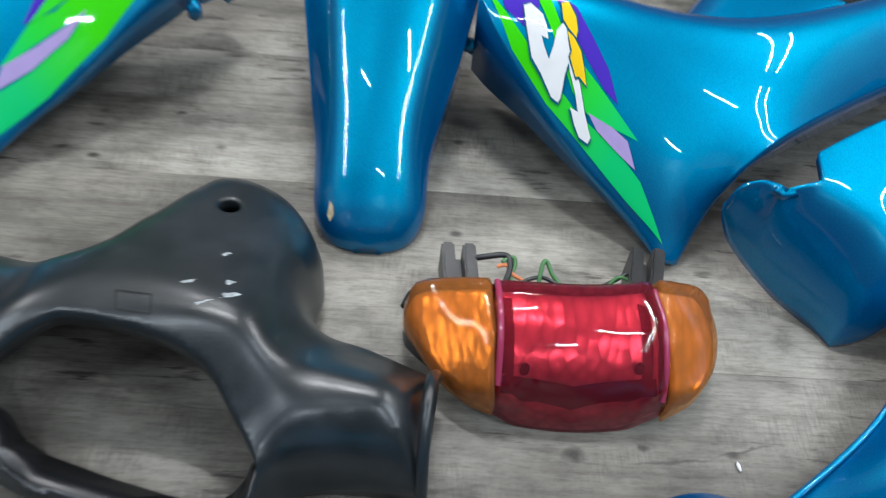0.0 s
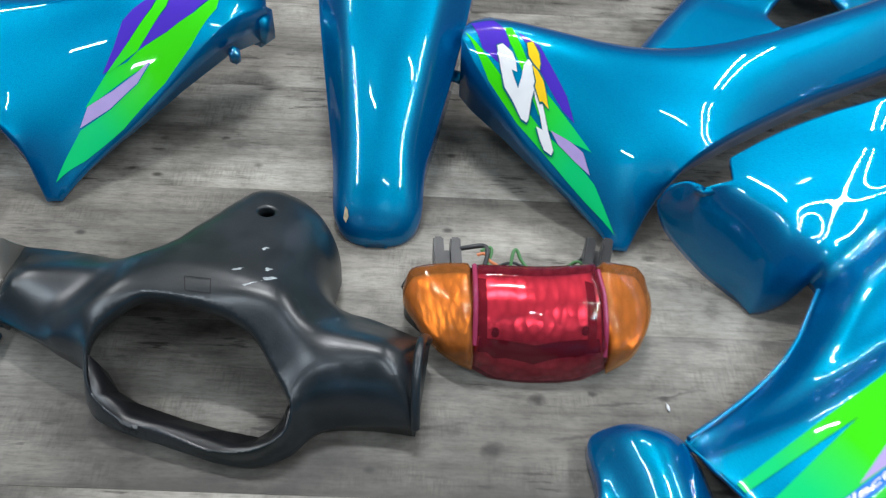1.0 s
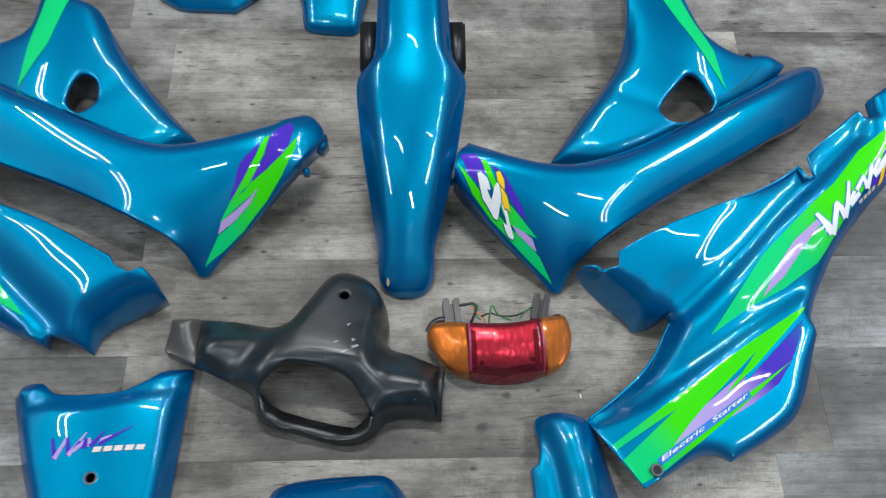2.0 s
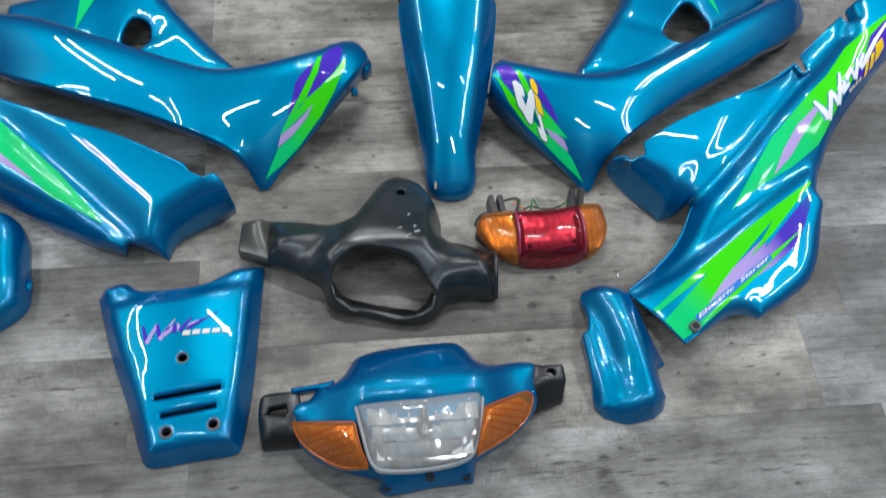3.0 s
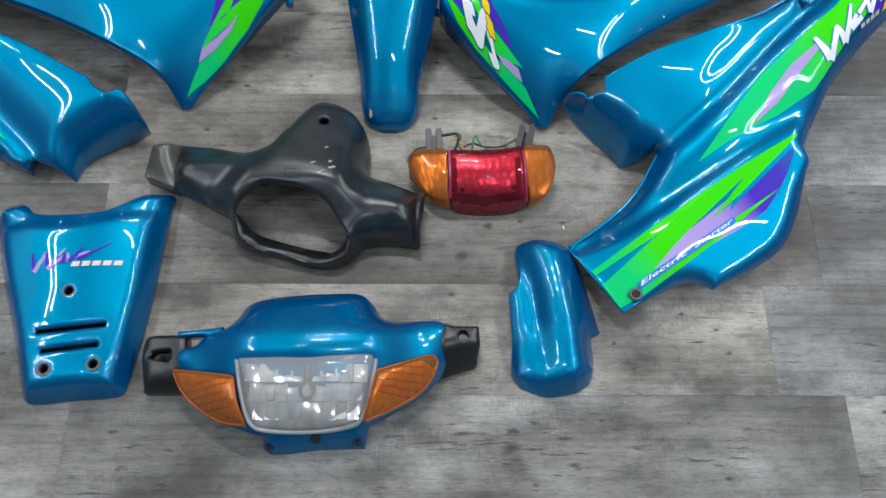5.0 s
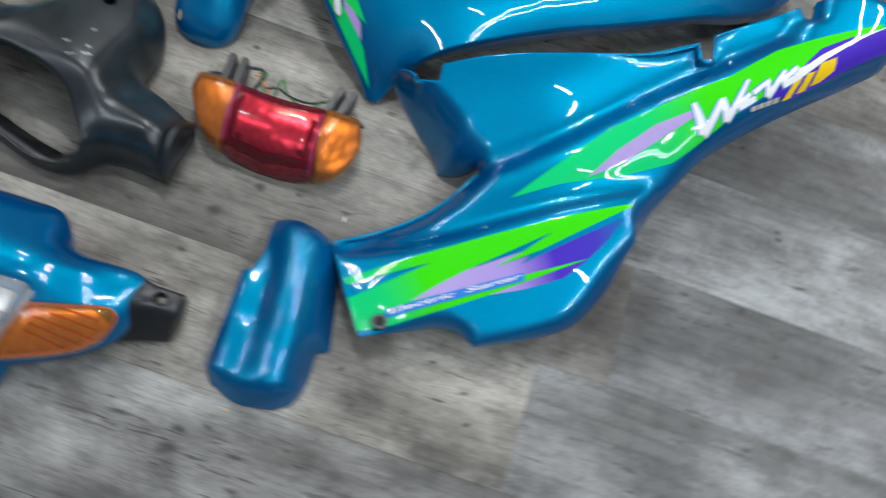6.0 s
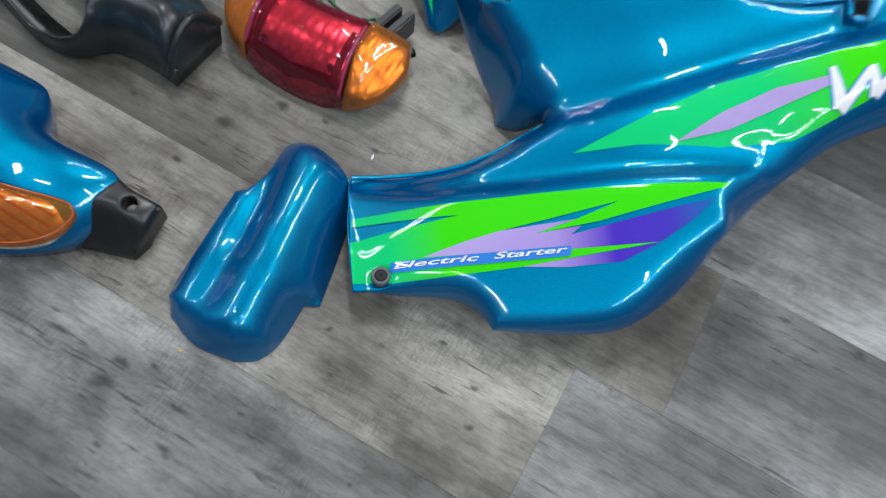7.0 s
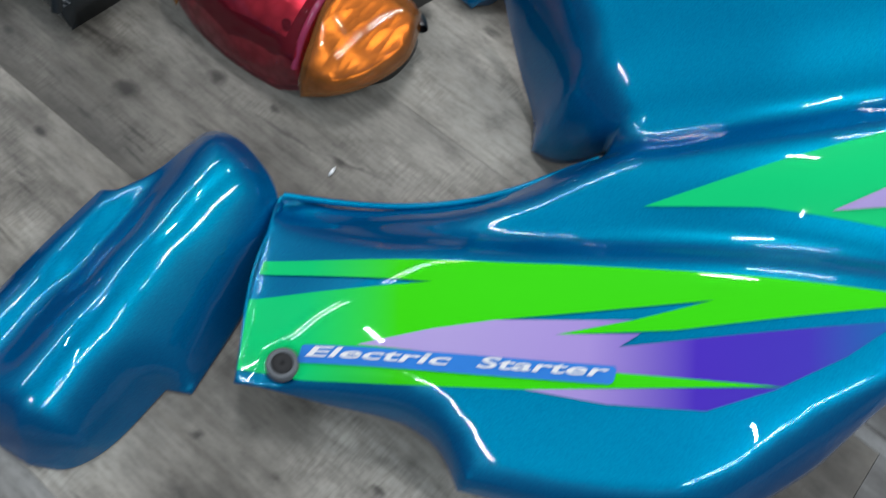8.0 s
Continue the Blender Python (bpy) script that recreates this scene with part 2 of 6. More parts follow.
TEAL = paint_teal()
BLACK = plastic_black("worn_black_plastic", (0.006, 0.010, 0.011), (0.023, 0.028, 0.034), 0.31)
# Pale rib colour holds the reflections along the red lens edges.
RED_RIB_GLINT = plain("red_rib_glint", (0.30, 0.035, 0.085), 0.12)
MAROON = plain("dark_red_plastic", (0.05, 0.004, 0.01), 0.4)
SCUFF = plain("pale_scuff", (0.30, 0.33, 0.34), 0.6, 0, 0.4, 200)
CHIP = plain("bare_chip", (0.45, 0.38, 0.24), 0.7, 0, 0.3, 300)
BEZEL = plain("pale_grey_bezel", (0.27, 0.28, 0.29), 0.3)
BLACK_STUB = plastic_black("dark_bracket_plastic", (0.004, 0.005, 0.006), (0.011, 0.012, 0.014), 0.36)
GREY_SLEEVE = plain("dull_grey_sleeve", (0.12, 0.115, 0.105), 0.35, 0.5)
RUBBER = plain("grey_rubber", (0.09, 0.10, 0.11), 0.55)
# Near-black for screws and for shade painted into holes and recesses.
DARK = plain("dark_cavity", (0.012, 0.012, 0.013), 0.8)
VINYL = vinyl_plank()
PLASTER = plain("grey_wall_paint", (0.07, 0.073, 0.078), 0.85, 0, 0.05, 2)
CEILING_PAINT = plain("ceiling_paint", (0.15, 0.15, 0.15), 0.9, 0, 0.04, 2)
SCREED = plain("floor_screed", (0.06, 0.055, 0.05), 0.9)
LAMP_BODY = plain("lamp_housing", (0.7, 0.7, 0.7), 0.4)
CHROME = reflector("headlight_reflector", (0.98, 0.97, 0.94), 60, 0.3, 0.14)
RED_BACK = reflector("red_reflector", (0.97, 0.9, 0.9), 110, 0.45, 0.25)
AMBER_BACK = reflector("amber_reflector", (0.97, 0.93, 0.85), 120, 0.55, 0.25)
CLEAR = lens("clear_lens", (0.95, 0.95, 0.94), milk=0.2, skin=(0.95, 0.93, 0.9))
RED = lens("red_lens", (0.98, 0.24, 0.30), milk=0.09, skin=(0.85, 0.07, 0.13))
AMBER_EDGE = plain("dark_amber_edge", (0.34, 0.07, 0.008), 0.2)
AMBER = lens("amber_lens", (1.0, 0.50, 0.16), milk=0.20, skin=(0.86, 0.30, 0.08))
MINT = foil("mint_foil", [(0.0, 0.54, 0.16)])
VIOLET = foil("violet_foil", [(0.06, 0.022, 0.42)])
LILAC = foil("lilac_foil", [(0.40, 0.31, 0.60)])
WHITE = foil("white_foil", [(0.75, 0.76, 0.77)])
SILVER = foil("silver_foil", [(0.6, 0.58, 0.55)], metal=0.3)
YELLOW = foil("yellow_foil", [(0.85, 0.55, 0.01)])
SKY_BLUE = foil("blue_foil", [(0.03, 0.20, 0.62)])
DEEP_TEAL = foil("deep_teal_foil", [(0.0, 0.11, 0.16)])


# ---- building tools ----
def link_mesh(name, mesh, mat, parent=None, label="", smooth=True):
    ob = new(name, mesh)
    if mat is not None:
        mesh.materials.append(mat)
    if smooth:
        mesh.polygons.foreach_set("use_smooth", [True] * len(mesh.polygons))
    if parent is not None:
        ob.parent = parent
    if label:
        tagged(ob, label)
    return ob


def part(name, bm, mat, parent, label="", smooth=True):
    mesh = bpy.data.meshes.new(name)
    bmesh.ops.recalc_face_normals(bm, faces=bm.faces)
    bm.to_mesh(mesh)
    bm.free()
    return link_mesh(name, mesh, mat, parent, label, smooth)


def thing(name, label, category, group=""):
    ob = new(name)
    ob.empty_display_size = 0.05
    return tagged(ob, label, category, group)


def rounded_loop(ctrl, step):
    """A closed line through control points (x, y, z, sharp, r), eased between those that are not sharp."""
    full = [(*c, *(0, 0, 0)[len(c) - 2:]) if len(c) < 5 else c for c in ctrl]
    p = np.array([[c[0], c[1], c[2], c[4]] for c in full], float)
    sharp = [bool(c[3]) for c in full]
    n, rows = len(p), []
    for i in range(n):
        a, b, c, d = p[i - 1], p[i], p[(i + 1) % n], p[(i + 2) % n]
        if sharp[i]:
            a = 2 * b - c
        if sharp[(i + 1) % n]:
            d = 2 * c - b
        many = max(1, int(round(np.hypot(*(c - b)[:2]) / step)))
        for k in range(many):
            t = k / many
            long = np.hypot(*(c - b)[:2])
            m0 = (c - a) * long / (np.hypot(*(b - a)[:2]) + long) if not sharp[i] else (c - b)
            m1 = (d - b) * long / (np.hypot(*(d - c)[:2]) + long) if not sharp[(i + 1) % n] else (c - b)
            for m, span in ((m0, np.hypot(*(c - a)[:2])), (m1, np.hypot(*(d - b)[:2]))):
                if span > 1e-9 and np.hypot(*m[:2]) > 1.3 * long:
                    m *= 1.3 * long / np.hypot(*m[:2])
            rows.append((2 * t**3 - 3 * t**2 + 1) * b + (t**3 - 2 * t**2 + t) * m0 + (3 * t**2 - 2 * t**3) * c + (t**3 - t**2) * m1)
    return np.array(rows)


def inside(xy, loop):
    x, y = xy[:, 0][:, None], xy[:, 1][:, None]
    ax, ay = loop[:, 0], loop[:, 1]
    bx, by = np.roll(ax, -1), np.roll(ay, -1)
    cross = ((ay > y) != (by > y)) & (x < (bx - ax) * (y - ay) / np.where(by == ay, 1e-12, by - ay) + ax)
    return cross.sum(1) % 2 == 1


def edge_distance(xy, loop, closed=True):
    """Distance to a line, and the line's other values at the nearest place."""
    a = loop if closed else loop[:-1]
    b = np.roll(loop, -1, 0) if closed else loop[1:]
    best, vals = np.full(len(xy), 1e9), np.zeros((len(xy), loop.shape[1]))
    d = b[:, :2] - a[:, :2]
    ll = (d**2).sum(1) + 1e-15
    for s in range(0, len(xy), 2000):
        q = xy[s:s + 2000]
        t = (((q[:, None] - a[None, :, :2]) * d).sum(2) / ll).clip(0, 1)
        near = a[None, :, :2] + t[..., None] * d
        dist = np.hypot(*(q[:, None] - near).transpose(2, 0, 1))
        k = dist.argmin(1)
        i = np.arange(len(q))
        best[s:s + 2000] = dist[i, k]
        vals[s:s + 2000] = a[k] + t[i, k][:, None] * (b[k] - a[k])
    return best, vals


from mathutils.bvhtree import BVHTree


def sheet(ctrl, give=1e-4):
    """A smooth height over the plan near (x, y, z): a thin plate."""
    c = np.array(ctrl, float)
    def kernel(r):
        return np.where(r > 1e-9, r**2 * np.log(np.maximum(r, 1e-9)), 0)
    n = len(c)
    k = kernel(np.hypot(*(c[:, None, :2] - c[None, :, :2]).transpose(2, 0, 1))) + give * np.eye(n)
    p = np.c_[np.ones(n), c[:, :2]]
    w = np.linalg.solve(np.block([[k, p], [p.T, np.zeros((3, 3))]]), np.r_[c[:, 2], 0, 0, 0])

    def height(xy):
        out = w[n] + xy @ w[n + 1:]
        for s in range(0, len(xy), 4000):
            q = xy[s:s + 4000]
            out[s:s + 4000] += kernel(np.hypot(*(q[:, None] - c[None, :, :2]).transpose(2, 0, 1))) @ w[:n]
        return out
    return height


def triangles(loops, grid, extra=(), rolled=0.0, clear=()):
    """Points and triangles that fill loops[0] less the other loops."""
    from mathutils.geometry import delaunay_2d_cdt
    outer = loops[0]
    lo, hi = outer[:, :2].min(0), outer[:, :2].max(0)
    gx, gy = np.meshgrid(np.arange(lo[0], hi[0], grid), np.arange(lo[1], hi[1], grid * 0.866))
    gx = gx + (np.arange(gx.shape[0]) % 2)[:, None] * grid / 2
    pts = np.c_[gx.ravel(), gy.ravel()]
    pts = pts[inside(pts, outer)]
    if rolled:
        away, line = edge_distance(pts, outer)
        pts = pts[away > rolled * line[:, 3] + 0.2 * grid]
    for lp, wide in clear:
        pts = pts[edge_distance(pts, lp)[0] > wide]
    if len(extra):
        pts = np.r_[pts, extra]
    for lp in loops:
        pts = pts[edge_distance(pts, lp)[0] > 0.0007]
    for lp in loops[1:]:
        pts = pts[~inside(pts, lp)]
    verts, edges = [], []
    for lp in loops:
        first = len(verts)
        verts += [Vector(v[:2]) for v in lp]
        edges += [(first + i, first + (i + 1) % len(lp)) for i in range(len(lp))]
    verts += [Vector(v) for v in pts]
    v, _, f, *_ = delaunay_2d_cdt(verts, edges, [], 0, 1e-6)
    v = np.array([tuple(q) for q in v])
    f = np.array([t for t in f if len(t) == 3])
    mid = v[f].mean(1)
    keep = inside(mid, outer)
    for lp in loops[1:]:
        keep &= ~inside(mid, lp)
    f = f[keep]
    a, b, c = v[f[:, 0]], v[f[:, 1]], v[f[:, 2]]
    turn = (b[:, 0] - a[:, 0]) * (c[:, 1] - a[:, 1]) - (b[:, 1] - a[:, 1]) * (c[:, 0] - a[:, 0])
    f[turn < 0] = f[turn < 0][:, ::-1]
    return v, f[abs(turn) > 1e-12]


def shell(name, outline, top, parent, mat, r=0.02, holes=(), hole_r=0.006, hole_drop=0.005, skirt=0.02, flare=0.0, grid=0.006,
          grooves=(), thick=0.0025, label="", foot=0.001, chamfer=False, hole_skirt=0.006, ease=8, give=1e-4, rolls=(), flush=False):
    """A moulded part seen as a height over the floor: a rim line, a smooth top and an edge that rolls over between them.
    Returns the mesh object and the height function, on which stickers lie."""
    loop = rounded_loop(outline, max(0.004, grid * 0.8))
    loop[:, 3] = np.where(loop[:, 3] > 0, loop[:, 3], r)
    holes = [h if isinstance(h, tuple) else (h, hole_r, hole_drop) for h in holes]
    cuts = [np.array([(x, y, 0, 0) for x, y in h[0]], float) for h in holes]
    crown = top if callable(top) else sheet(top, give)

    def height(xy):
        xy = np.asarray(xy, float).reshape(-1, 2)
        d, near = edge_distance(xy, loop)
        z = crown(xy)
        for line, depth, wide, *gentle in grooves:
            line = np.array(line, float)
            g, at = edge_distance(xy, line, closed=False)
            if gentle:
                run = line[-1] - line[0]
                left = run[0] * (xy[:, 1] - at[:, 1]) - run[1] * (xy[:, 0] - at[:, 0]) > 0
                wide = np.where(left, gentle[0], wide)
            z = z - depth * np.exp(-(g / wide) ** 2)
        for line in rolls:
            g, low = edge_distance(xy, np.array(line, float), closed=False)
            q = (g / low[:, 3]).clip(0, 1)
            rise = 0.7 * np.sqrt(1 - (1 - q) ** 2) + 0.3 * np.sin(np.pi / 2 * q)
            z = np.where(q < 1, np.minimum(z, low[:, 2] + (z - low[:, 2]) * rise), z)
        t = d / near[:, 3]
        if chamfer:
            t = t.clip(0, 1.2)
            rise = t - np.maximum(0, t - 0.8) ** 2 / 0.8
        else:
            rise = 0.35 * np.sqrt(1 - (1 - t.clip(0, 1)) ** 2) + 0.65 * np.sin(np.pi / 2 * t.clip(0, 1))
        return near[:, 2] + (z - near[:, 2]) * rise

    def sunk(xy):
        """How far the lips of the openings fall below the skin."""
        z = np.zeros(len(xy))
        for c, (_, lip, drop) in zip(cuts, holes):
            dh, _ = edge_distance(xy, c)
            th = (dh / lip).clip(0, 1)
            z = z + drop * ((1 - th) if lip > 0.015 else 1 - np.sqrt(1 - (1 - th) ** 2))
        return z

    if flush:
        own = loop[:, 2].copy()
        loop[:, 2] = np.where(loop[:, 3] < 0.0065, np.clip(np.minimum(crown(loop[:, :2]), own), own - 0.008, own), own)
    ring = []
    tangent = np.roll(loop, -1, 0)[:, :2] - np.roll(loop, 1, 0)[:, :2]
    tangent /= np.hypot(*tangent.T)[:, None] + 1e-12
    side = np.c_[-tangent[:, 1], tangent[:, 0]]
    rows = np.clip(np.ceil(loop[:, 3] / 0.0045), 5, 13)
    for i in range(1, 15 if chamfer else 13):
        k = (i / rows) ** 1.25
        go = k < (1.2 if chamfer else 0.99)
        for s in (1, -1):
            q = (loop[:, :2] + s * side * (k * loop[:, 3])[:, None])[go]
            on = inside(q, loop)
            q, want = q[on], (k * loop[:, 3])[go][on]
            if len(q):
                ring.append(q[edge_distance(q, loop)[0] > 0.95 * want])
    wide_lips = [(c, h[1] + 0.3 * grid) for c, h in zip(cuts, holes) if h[1] > 0.015]
    for c, wide in wide_lips:
        ring = [q[edge_distance(q, c)[0] > wide] for q in ring]
    for c, (_, lip, _) in zip(cuts, holes):
        run = np.roll(c, -1, 0)[:, :2] - np.roll(c, 1, 0)[:, :2]
        out = np.c_[run[:, 1], -run[:, 0]] / (np.hypot(*run.T)[:, None] + 1e-12)
        for k in (0.2, 0.4, 0.6, 0.8, 1.0) if lip > 0.015 else (0.06, 0.2, 0.45, 0.9):
            for s in (1, -1):
                q = c[:, :2] + s * out * k * lip
                q = q[~inside(q, c)]
                if len(q):
                    ring.append(q[edge_distance(q, c)[0] > 0.95 * k * lip])
    ring = np.concatenate(ring)
    ring = ring[inside(ring, loop)]
    ring = ring[edge_distance(ring, loop)[0] > 0.0015]
    v, f = triangles([loop, *cuts], grid, ring, 1.2 if chamfer else 1.0, wide_lips)
    z = np.maximum(height(v), foot)
    edge = np.r_[f[:, [0, 1]], f[:, [1, 2]], f[:, [2, 0]]]
    edge = np.unique(np.sort(edge, 1), axis=0)
    near, _ = edge_distance(v, loop)
    free = np.clip(near / 0.006, 0.0, 1) * (near > 0.0004)
    here, there = edge.T.ravel(), edge[:, ::-1].T.ravel()
    pull = 1 / (np.hypot(*(v[here] - v[there]).T) + 0.001)
    count = np.maximum(np.bincount(here, pull, len(v)), 1e-9)
    lean = [np.bincount(here, pull * (v[there, k] - v[here, k]), len(v)) / count for k in (0, 1)]
    (ax, ay), (bx, by), (cx, cy) = (v[f[:, k]].T for k in range(3))
    slope_x, slope_y = np.c_[by - cy, cy - ay, ay - by], np.c_[cx - bx, ax - cx, bx - ax]
    area = np.maximum(np.bincount(f.ravel(), np.repeat(abs((bx - ax) * (cy - ay) - (cx - ax) * (by - ay)), 3), len(v)), 1e-12)
    for _ in range(ease):
        fall = np.bincount(here, pull * (z[there] - z[here]), len(v)) / count
        for slope, away in zip((slope_x, slope_y), lean):
            fall -= away * np.bincount(f.ravel(), np.repeat((slope * z[f]).sum(1), 3), len(v)) / area
        z = z + 0.6 * free * fall
    z = np.maximum(z - sunk(v), foot)
    full = np.c_[v, z]
    tree = BVHTree.FromPolygons(full.tolist(), f.tolist())
    flat = np.cross(full[f[:, 1]] - full[f[:, 0]], full[f[:, 2]] - full[f[:, 0]])
    up = np.zeros_like(full)
    for c in range(3):
        np.add.at(up, f[:, c], flat)
    up /= np.linalg.norm(up, axis=1)[:, None] + 1e-15
    mesh = bpy.data.meshes.new(name)
    mesh.from_pydata(np.c_[v, z].tolist(), [], f.tolist())
    bm = bmesh.new()
    bm.from_mesh(mesh)
    rim = [e for e in bm.edges if e.is_boundary]
    low = bmesh.ops.extrude_edge_only(bm, edges=rim)["geom"]
    low = [g for g in low if isinstance(g, bmesh.types.BMVert)]
    if low:
        q = np.array([w.co[:2] for w in low])
        d, _ = edge_distance(q, loop)
        for w, away in zip(low, d):
            if away < 0.0005:
                i = int(np.hypot(*(loop[:, :2] - np.array(w.co[:2])).T).argmin())
                out = side[i] if not inside((loop[i, :2] + side[i] * 0.002)[None], loop)[0] else -side[i]
                w.co.x += out[0] * flare
                w.co.y += out[1] * flare
                w.co.z = max(foot, min(w.co.z - 0.004, skirt(w.co.x)) if callable(skirt) else w.co.z - skirt)
            else:
                w.co.z = max(foot, w.co.z - hole_skirt)
    bm.to_mesh(mesh)
    bm.free()
    ob = link_mesh(name, mesh, mat, parent, label)
    if thick:
        solid = ob.modifiers.new("thickness", "SOLIDIFY")
        solid.thickness, solid.offset = thick, -1
    ob.data.update()

    def lie(xy):
        xy = np.asarray(xy, float).reshape(-1, 2)
        rough = height(xy)
        hits = [tree.ray_cast((x, y, 1), (0, 0, -1))[0] for x, y in xy]
        return np.array([rough[i] if q is None else q.z for i, q in enumerate(hits)])

    def is_on(xy):
        return inside(xy, loop)
    def raised(xy, lift):
        """Places and normals that lie lift over the surface, square to it."""
        at, ways = [], []
        rough = height(xy)
        for (x, y), z0 in zip(xy, rough):
            q, _, i, _ = tree.ray_cast((x, y, 1), (0, 0, -1))
            if q is None:
                at.append((x, y, z0 + lift)), ways.append((0, 0, 1))
                continue
            a, b, c = full[f[i]]
            m = np.array([b[:2] - a[:2], c[:2] - a[:2]]).T
            s, t = np.linalg.solve(m, np.array((x, y)) - a[:2])
            n = up[f[i][0]] * (1 - s - t) + up[f[i][1]] * s + up[f[i][2]] * t
            n /= np.linalg.norm(n)
            at.append((x, y, q.z + lift / max(n[2], 0.3))), ways.append(tuple(n))
        return at, ways
    lie.is_on, lie.raised = is_on, raised
    return ob, lie


def dress(mesh, ways):
    """Gives a foil the shading of the part that it lies on."""
    mesh.polygons.foreach_set("use_smooth", [True] * len(mesh.polygons))
    mesh.normals_split_custom_set_from_vertices(ways)


def sticker(name, outline, height, mat, parent, lift=0.0012, label="", smooth=False, grid=0.0055):
    """Foil cut to an outline in plan and laid on a moulded part."""
    ctrl = [(x, y, 0, 0 if smooth else 1) for x, y in outline]
    loop = rounded_loop(ctrl, 0.004)
    v, f = triangles([loop], grid)
    on = height.is_on(v[f].mean(1))
    f = f[on]
    used = np.unique(f)
    back = np.full(len(v), -1)
    back[used] = np.arange(len(used))
    at, ways = height.raised(v[used], lift)
    mesh = bpy.data.meshes.new(name)
    mesh.from_pydata(at, [], back[f].tolist())
    ob = link_mesh(name, mesh, mat, parent, label)
    dress(mesh, ways)
    return ob


def stroke(name, line, wide, height, mat, parent, lift, label=""):
    """A band of foil along a line in plan, its width given at each point."""
    p = np.array(line, float)
    way = np.gradient(p, axis=0)
    way /= np.hypot(*way.T)[:, None]
    side = np.c_[-way[:, 1], way[:, 0]] * np.array(wide, float)[:, None] / 2
    return sticker(name, [tuple(q) for q in np.r_[p + side, (p - side)[::-1]]], height, mat, parent, lift, label, grid=0.01)


def lettering(name, text, start, end, tall, height, mat, parent, lift=0.0016, slant=0.25):
    """Words laid on a moulded part, from start to end in plan."""
    curve = bpy.data.curves.new(name, "FONT")
    curve.body, curve.resolution_u, curve.offset = text, 3, 0.018
    tmp = new(name, curve)
    flat = bpy.data.meshes.new_from_object(tmp)
    bpy.data.objects.remove(tmp)
    bm = bmesh.new()
    bm.from_mesh(flat)
    bmesh.ops.triangulate(bm, faces=bm.faces)
    bmesh.ops.subdivide_edges(bm, edges=[e for e in bm.edges if e.calc_length() > 0.12], cuts=2)
    xs = [v.co.x for v in bm.verts]
    wide = max(xs) - min(xs)
    a, b = Vector(start), Vector(end)
    along = (b - a) / wide
    up = Vector((-(b - a).y, (b - a).x)).normalized() * tall / 0.7
    for v in bm.verts:
        p = a + along * (v.co.x - min(xs) + slant * v.co.y) + up * v.co.y
        v.co = (p.x, p.y, 0)
    at, ways = height.raised(np.array([v.co[:2] for v in bm.verts]), lift)
    for v, q in zip(bm.verts, at):
        v.co = q
    bmesh.ops.recalc_face_normals(bm, faces=bm.faces)
    if sum(p.normal.z for p in bm.faces) < 0:
        bmesh.ops.reverse_faces(bm, faces=bm.faces)
    mesh = bpy.data.meshes.new(name)
    bm.to_mesh(mesh)
    bm.free()
    ob = link_mesh(name, mesh, mat, parent)
    dress(mesh, ways)
    return ob


def tube(name, points, radius, mat, parent, label=""):
    curve = bpy.data.curves.new(name, "CURVE")
    curve.dimensions, curve.bevel_depth, curve.bevel_resolution, curve.resolution_u = "3D", radius, 3, 6
    sp = curve.splines.new("NURBS")
    sp.points.add(len(points) - 1)
    for q, p in zip(sp.points, points):
        q.co = (*p, 1)
    sp.use_endpoint_u, sp.order_u = True, 3
    tmp = new(name, curve)
    mesh = bpy.data.meshes.new_from_object(tmp)
    bpy.data.objects.remove(tmp)
    return link_mesh(name, mesh, mat, parent, label)


def ring_part(name, at, outer, inner, tall, mat, parent, label="", segs=28):
    """A flat ring with rounded lips, such as a grommet."""
    bm = bmesh.new()
    prof = [(inner, -tall), (inner, tall * 0.3), (inner * 0.6 + outer * 0.4, tall), (outer * 0.93, tall * 0.8), (outer, 0), (outer, -tall)]
    rows = [[bm.verts.new((at[0] + q * math.cos(a), at[1] + q * math.sin(a), at[2] + z)) for q, z in prof]
            for a in (2 * math.pi * i / segs for i in range(segs))]
    for i in range(segs):
        for j in range(len(prof) - 1):
            bm.faces.new((rows[i][j], rows[i - 1][j], rows[i - 1][j + 1], rows[i][j + 1]))
    return part(name, bm, mat, parent, label)


def disc_loop(x, y, rad, n=22):
    return [(x + rad * math.cos(2 * math.pi * i / n), y + rad * math.sin(2 * math.pi * i / n)) for i in range(n)]


def block(name, lo, hi, mat, parent, bevel=0.003, label="", turn=0.0):
    bm = bmesh.new()
    bmesh.ops.create_cube(bm, size=1)
    size, mid = Vector(hi) - Vector(lo), (Vector(hi) + Vector(lo)) / 2
    bmesh.ops.transform(bm, matrix=Matrix.Translation(mid) @ Matrix.Rotation(radians(turn), 4, "Z") @ Matrix.Diagonal((*size, 1)), verts=bm.verts)
    if bevel:
        bmesh.ops.bevel(bm, geom=bm.edges[:], offset=bevel, segments=2, affect="EDGES")
    return part(name, bm, mat, parent, label, smooth=False)


# ---- the room ----
def slab(name, lo, hi, mat):
    ob = block(name, lo, hi, mat, None, bevel=0)
    return tagged(ob, kind="structure")


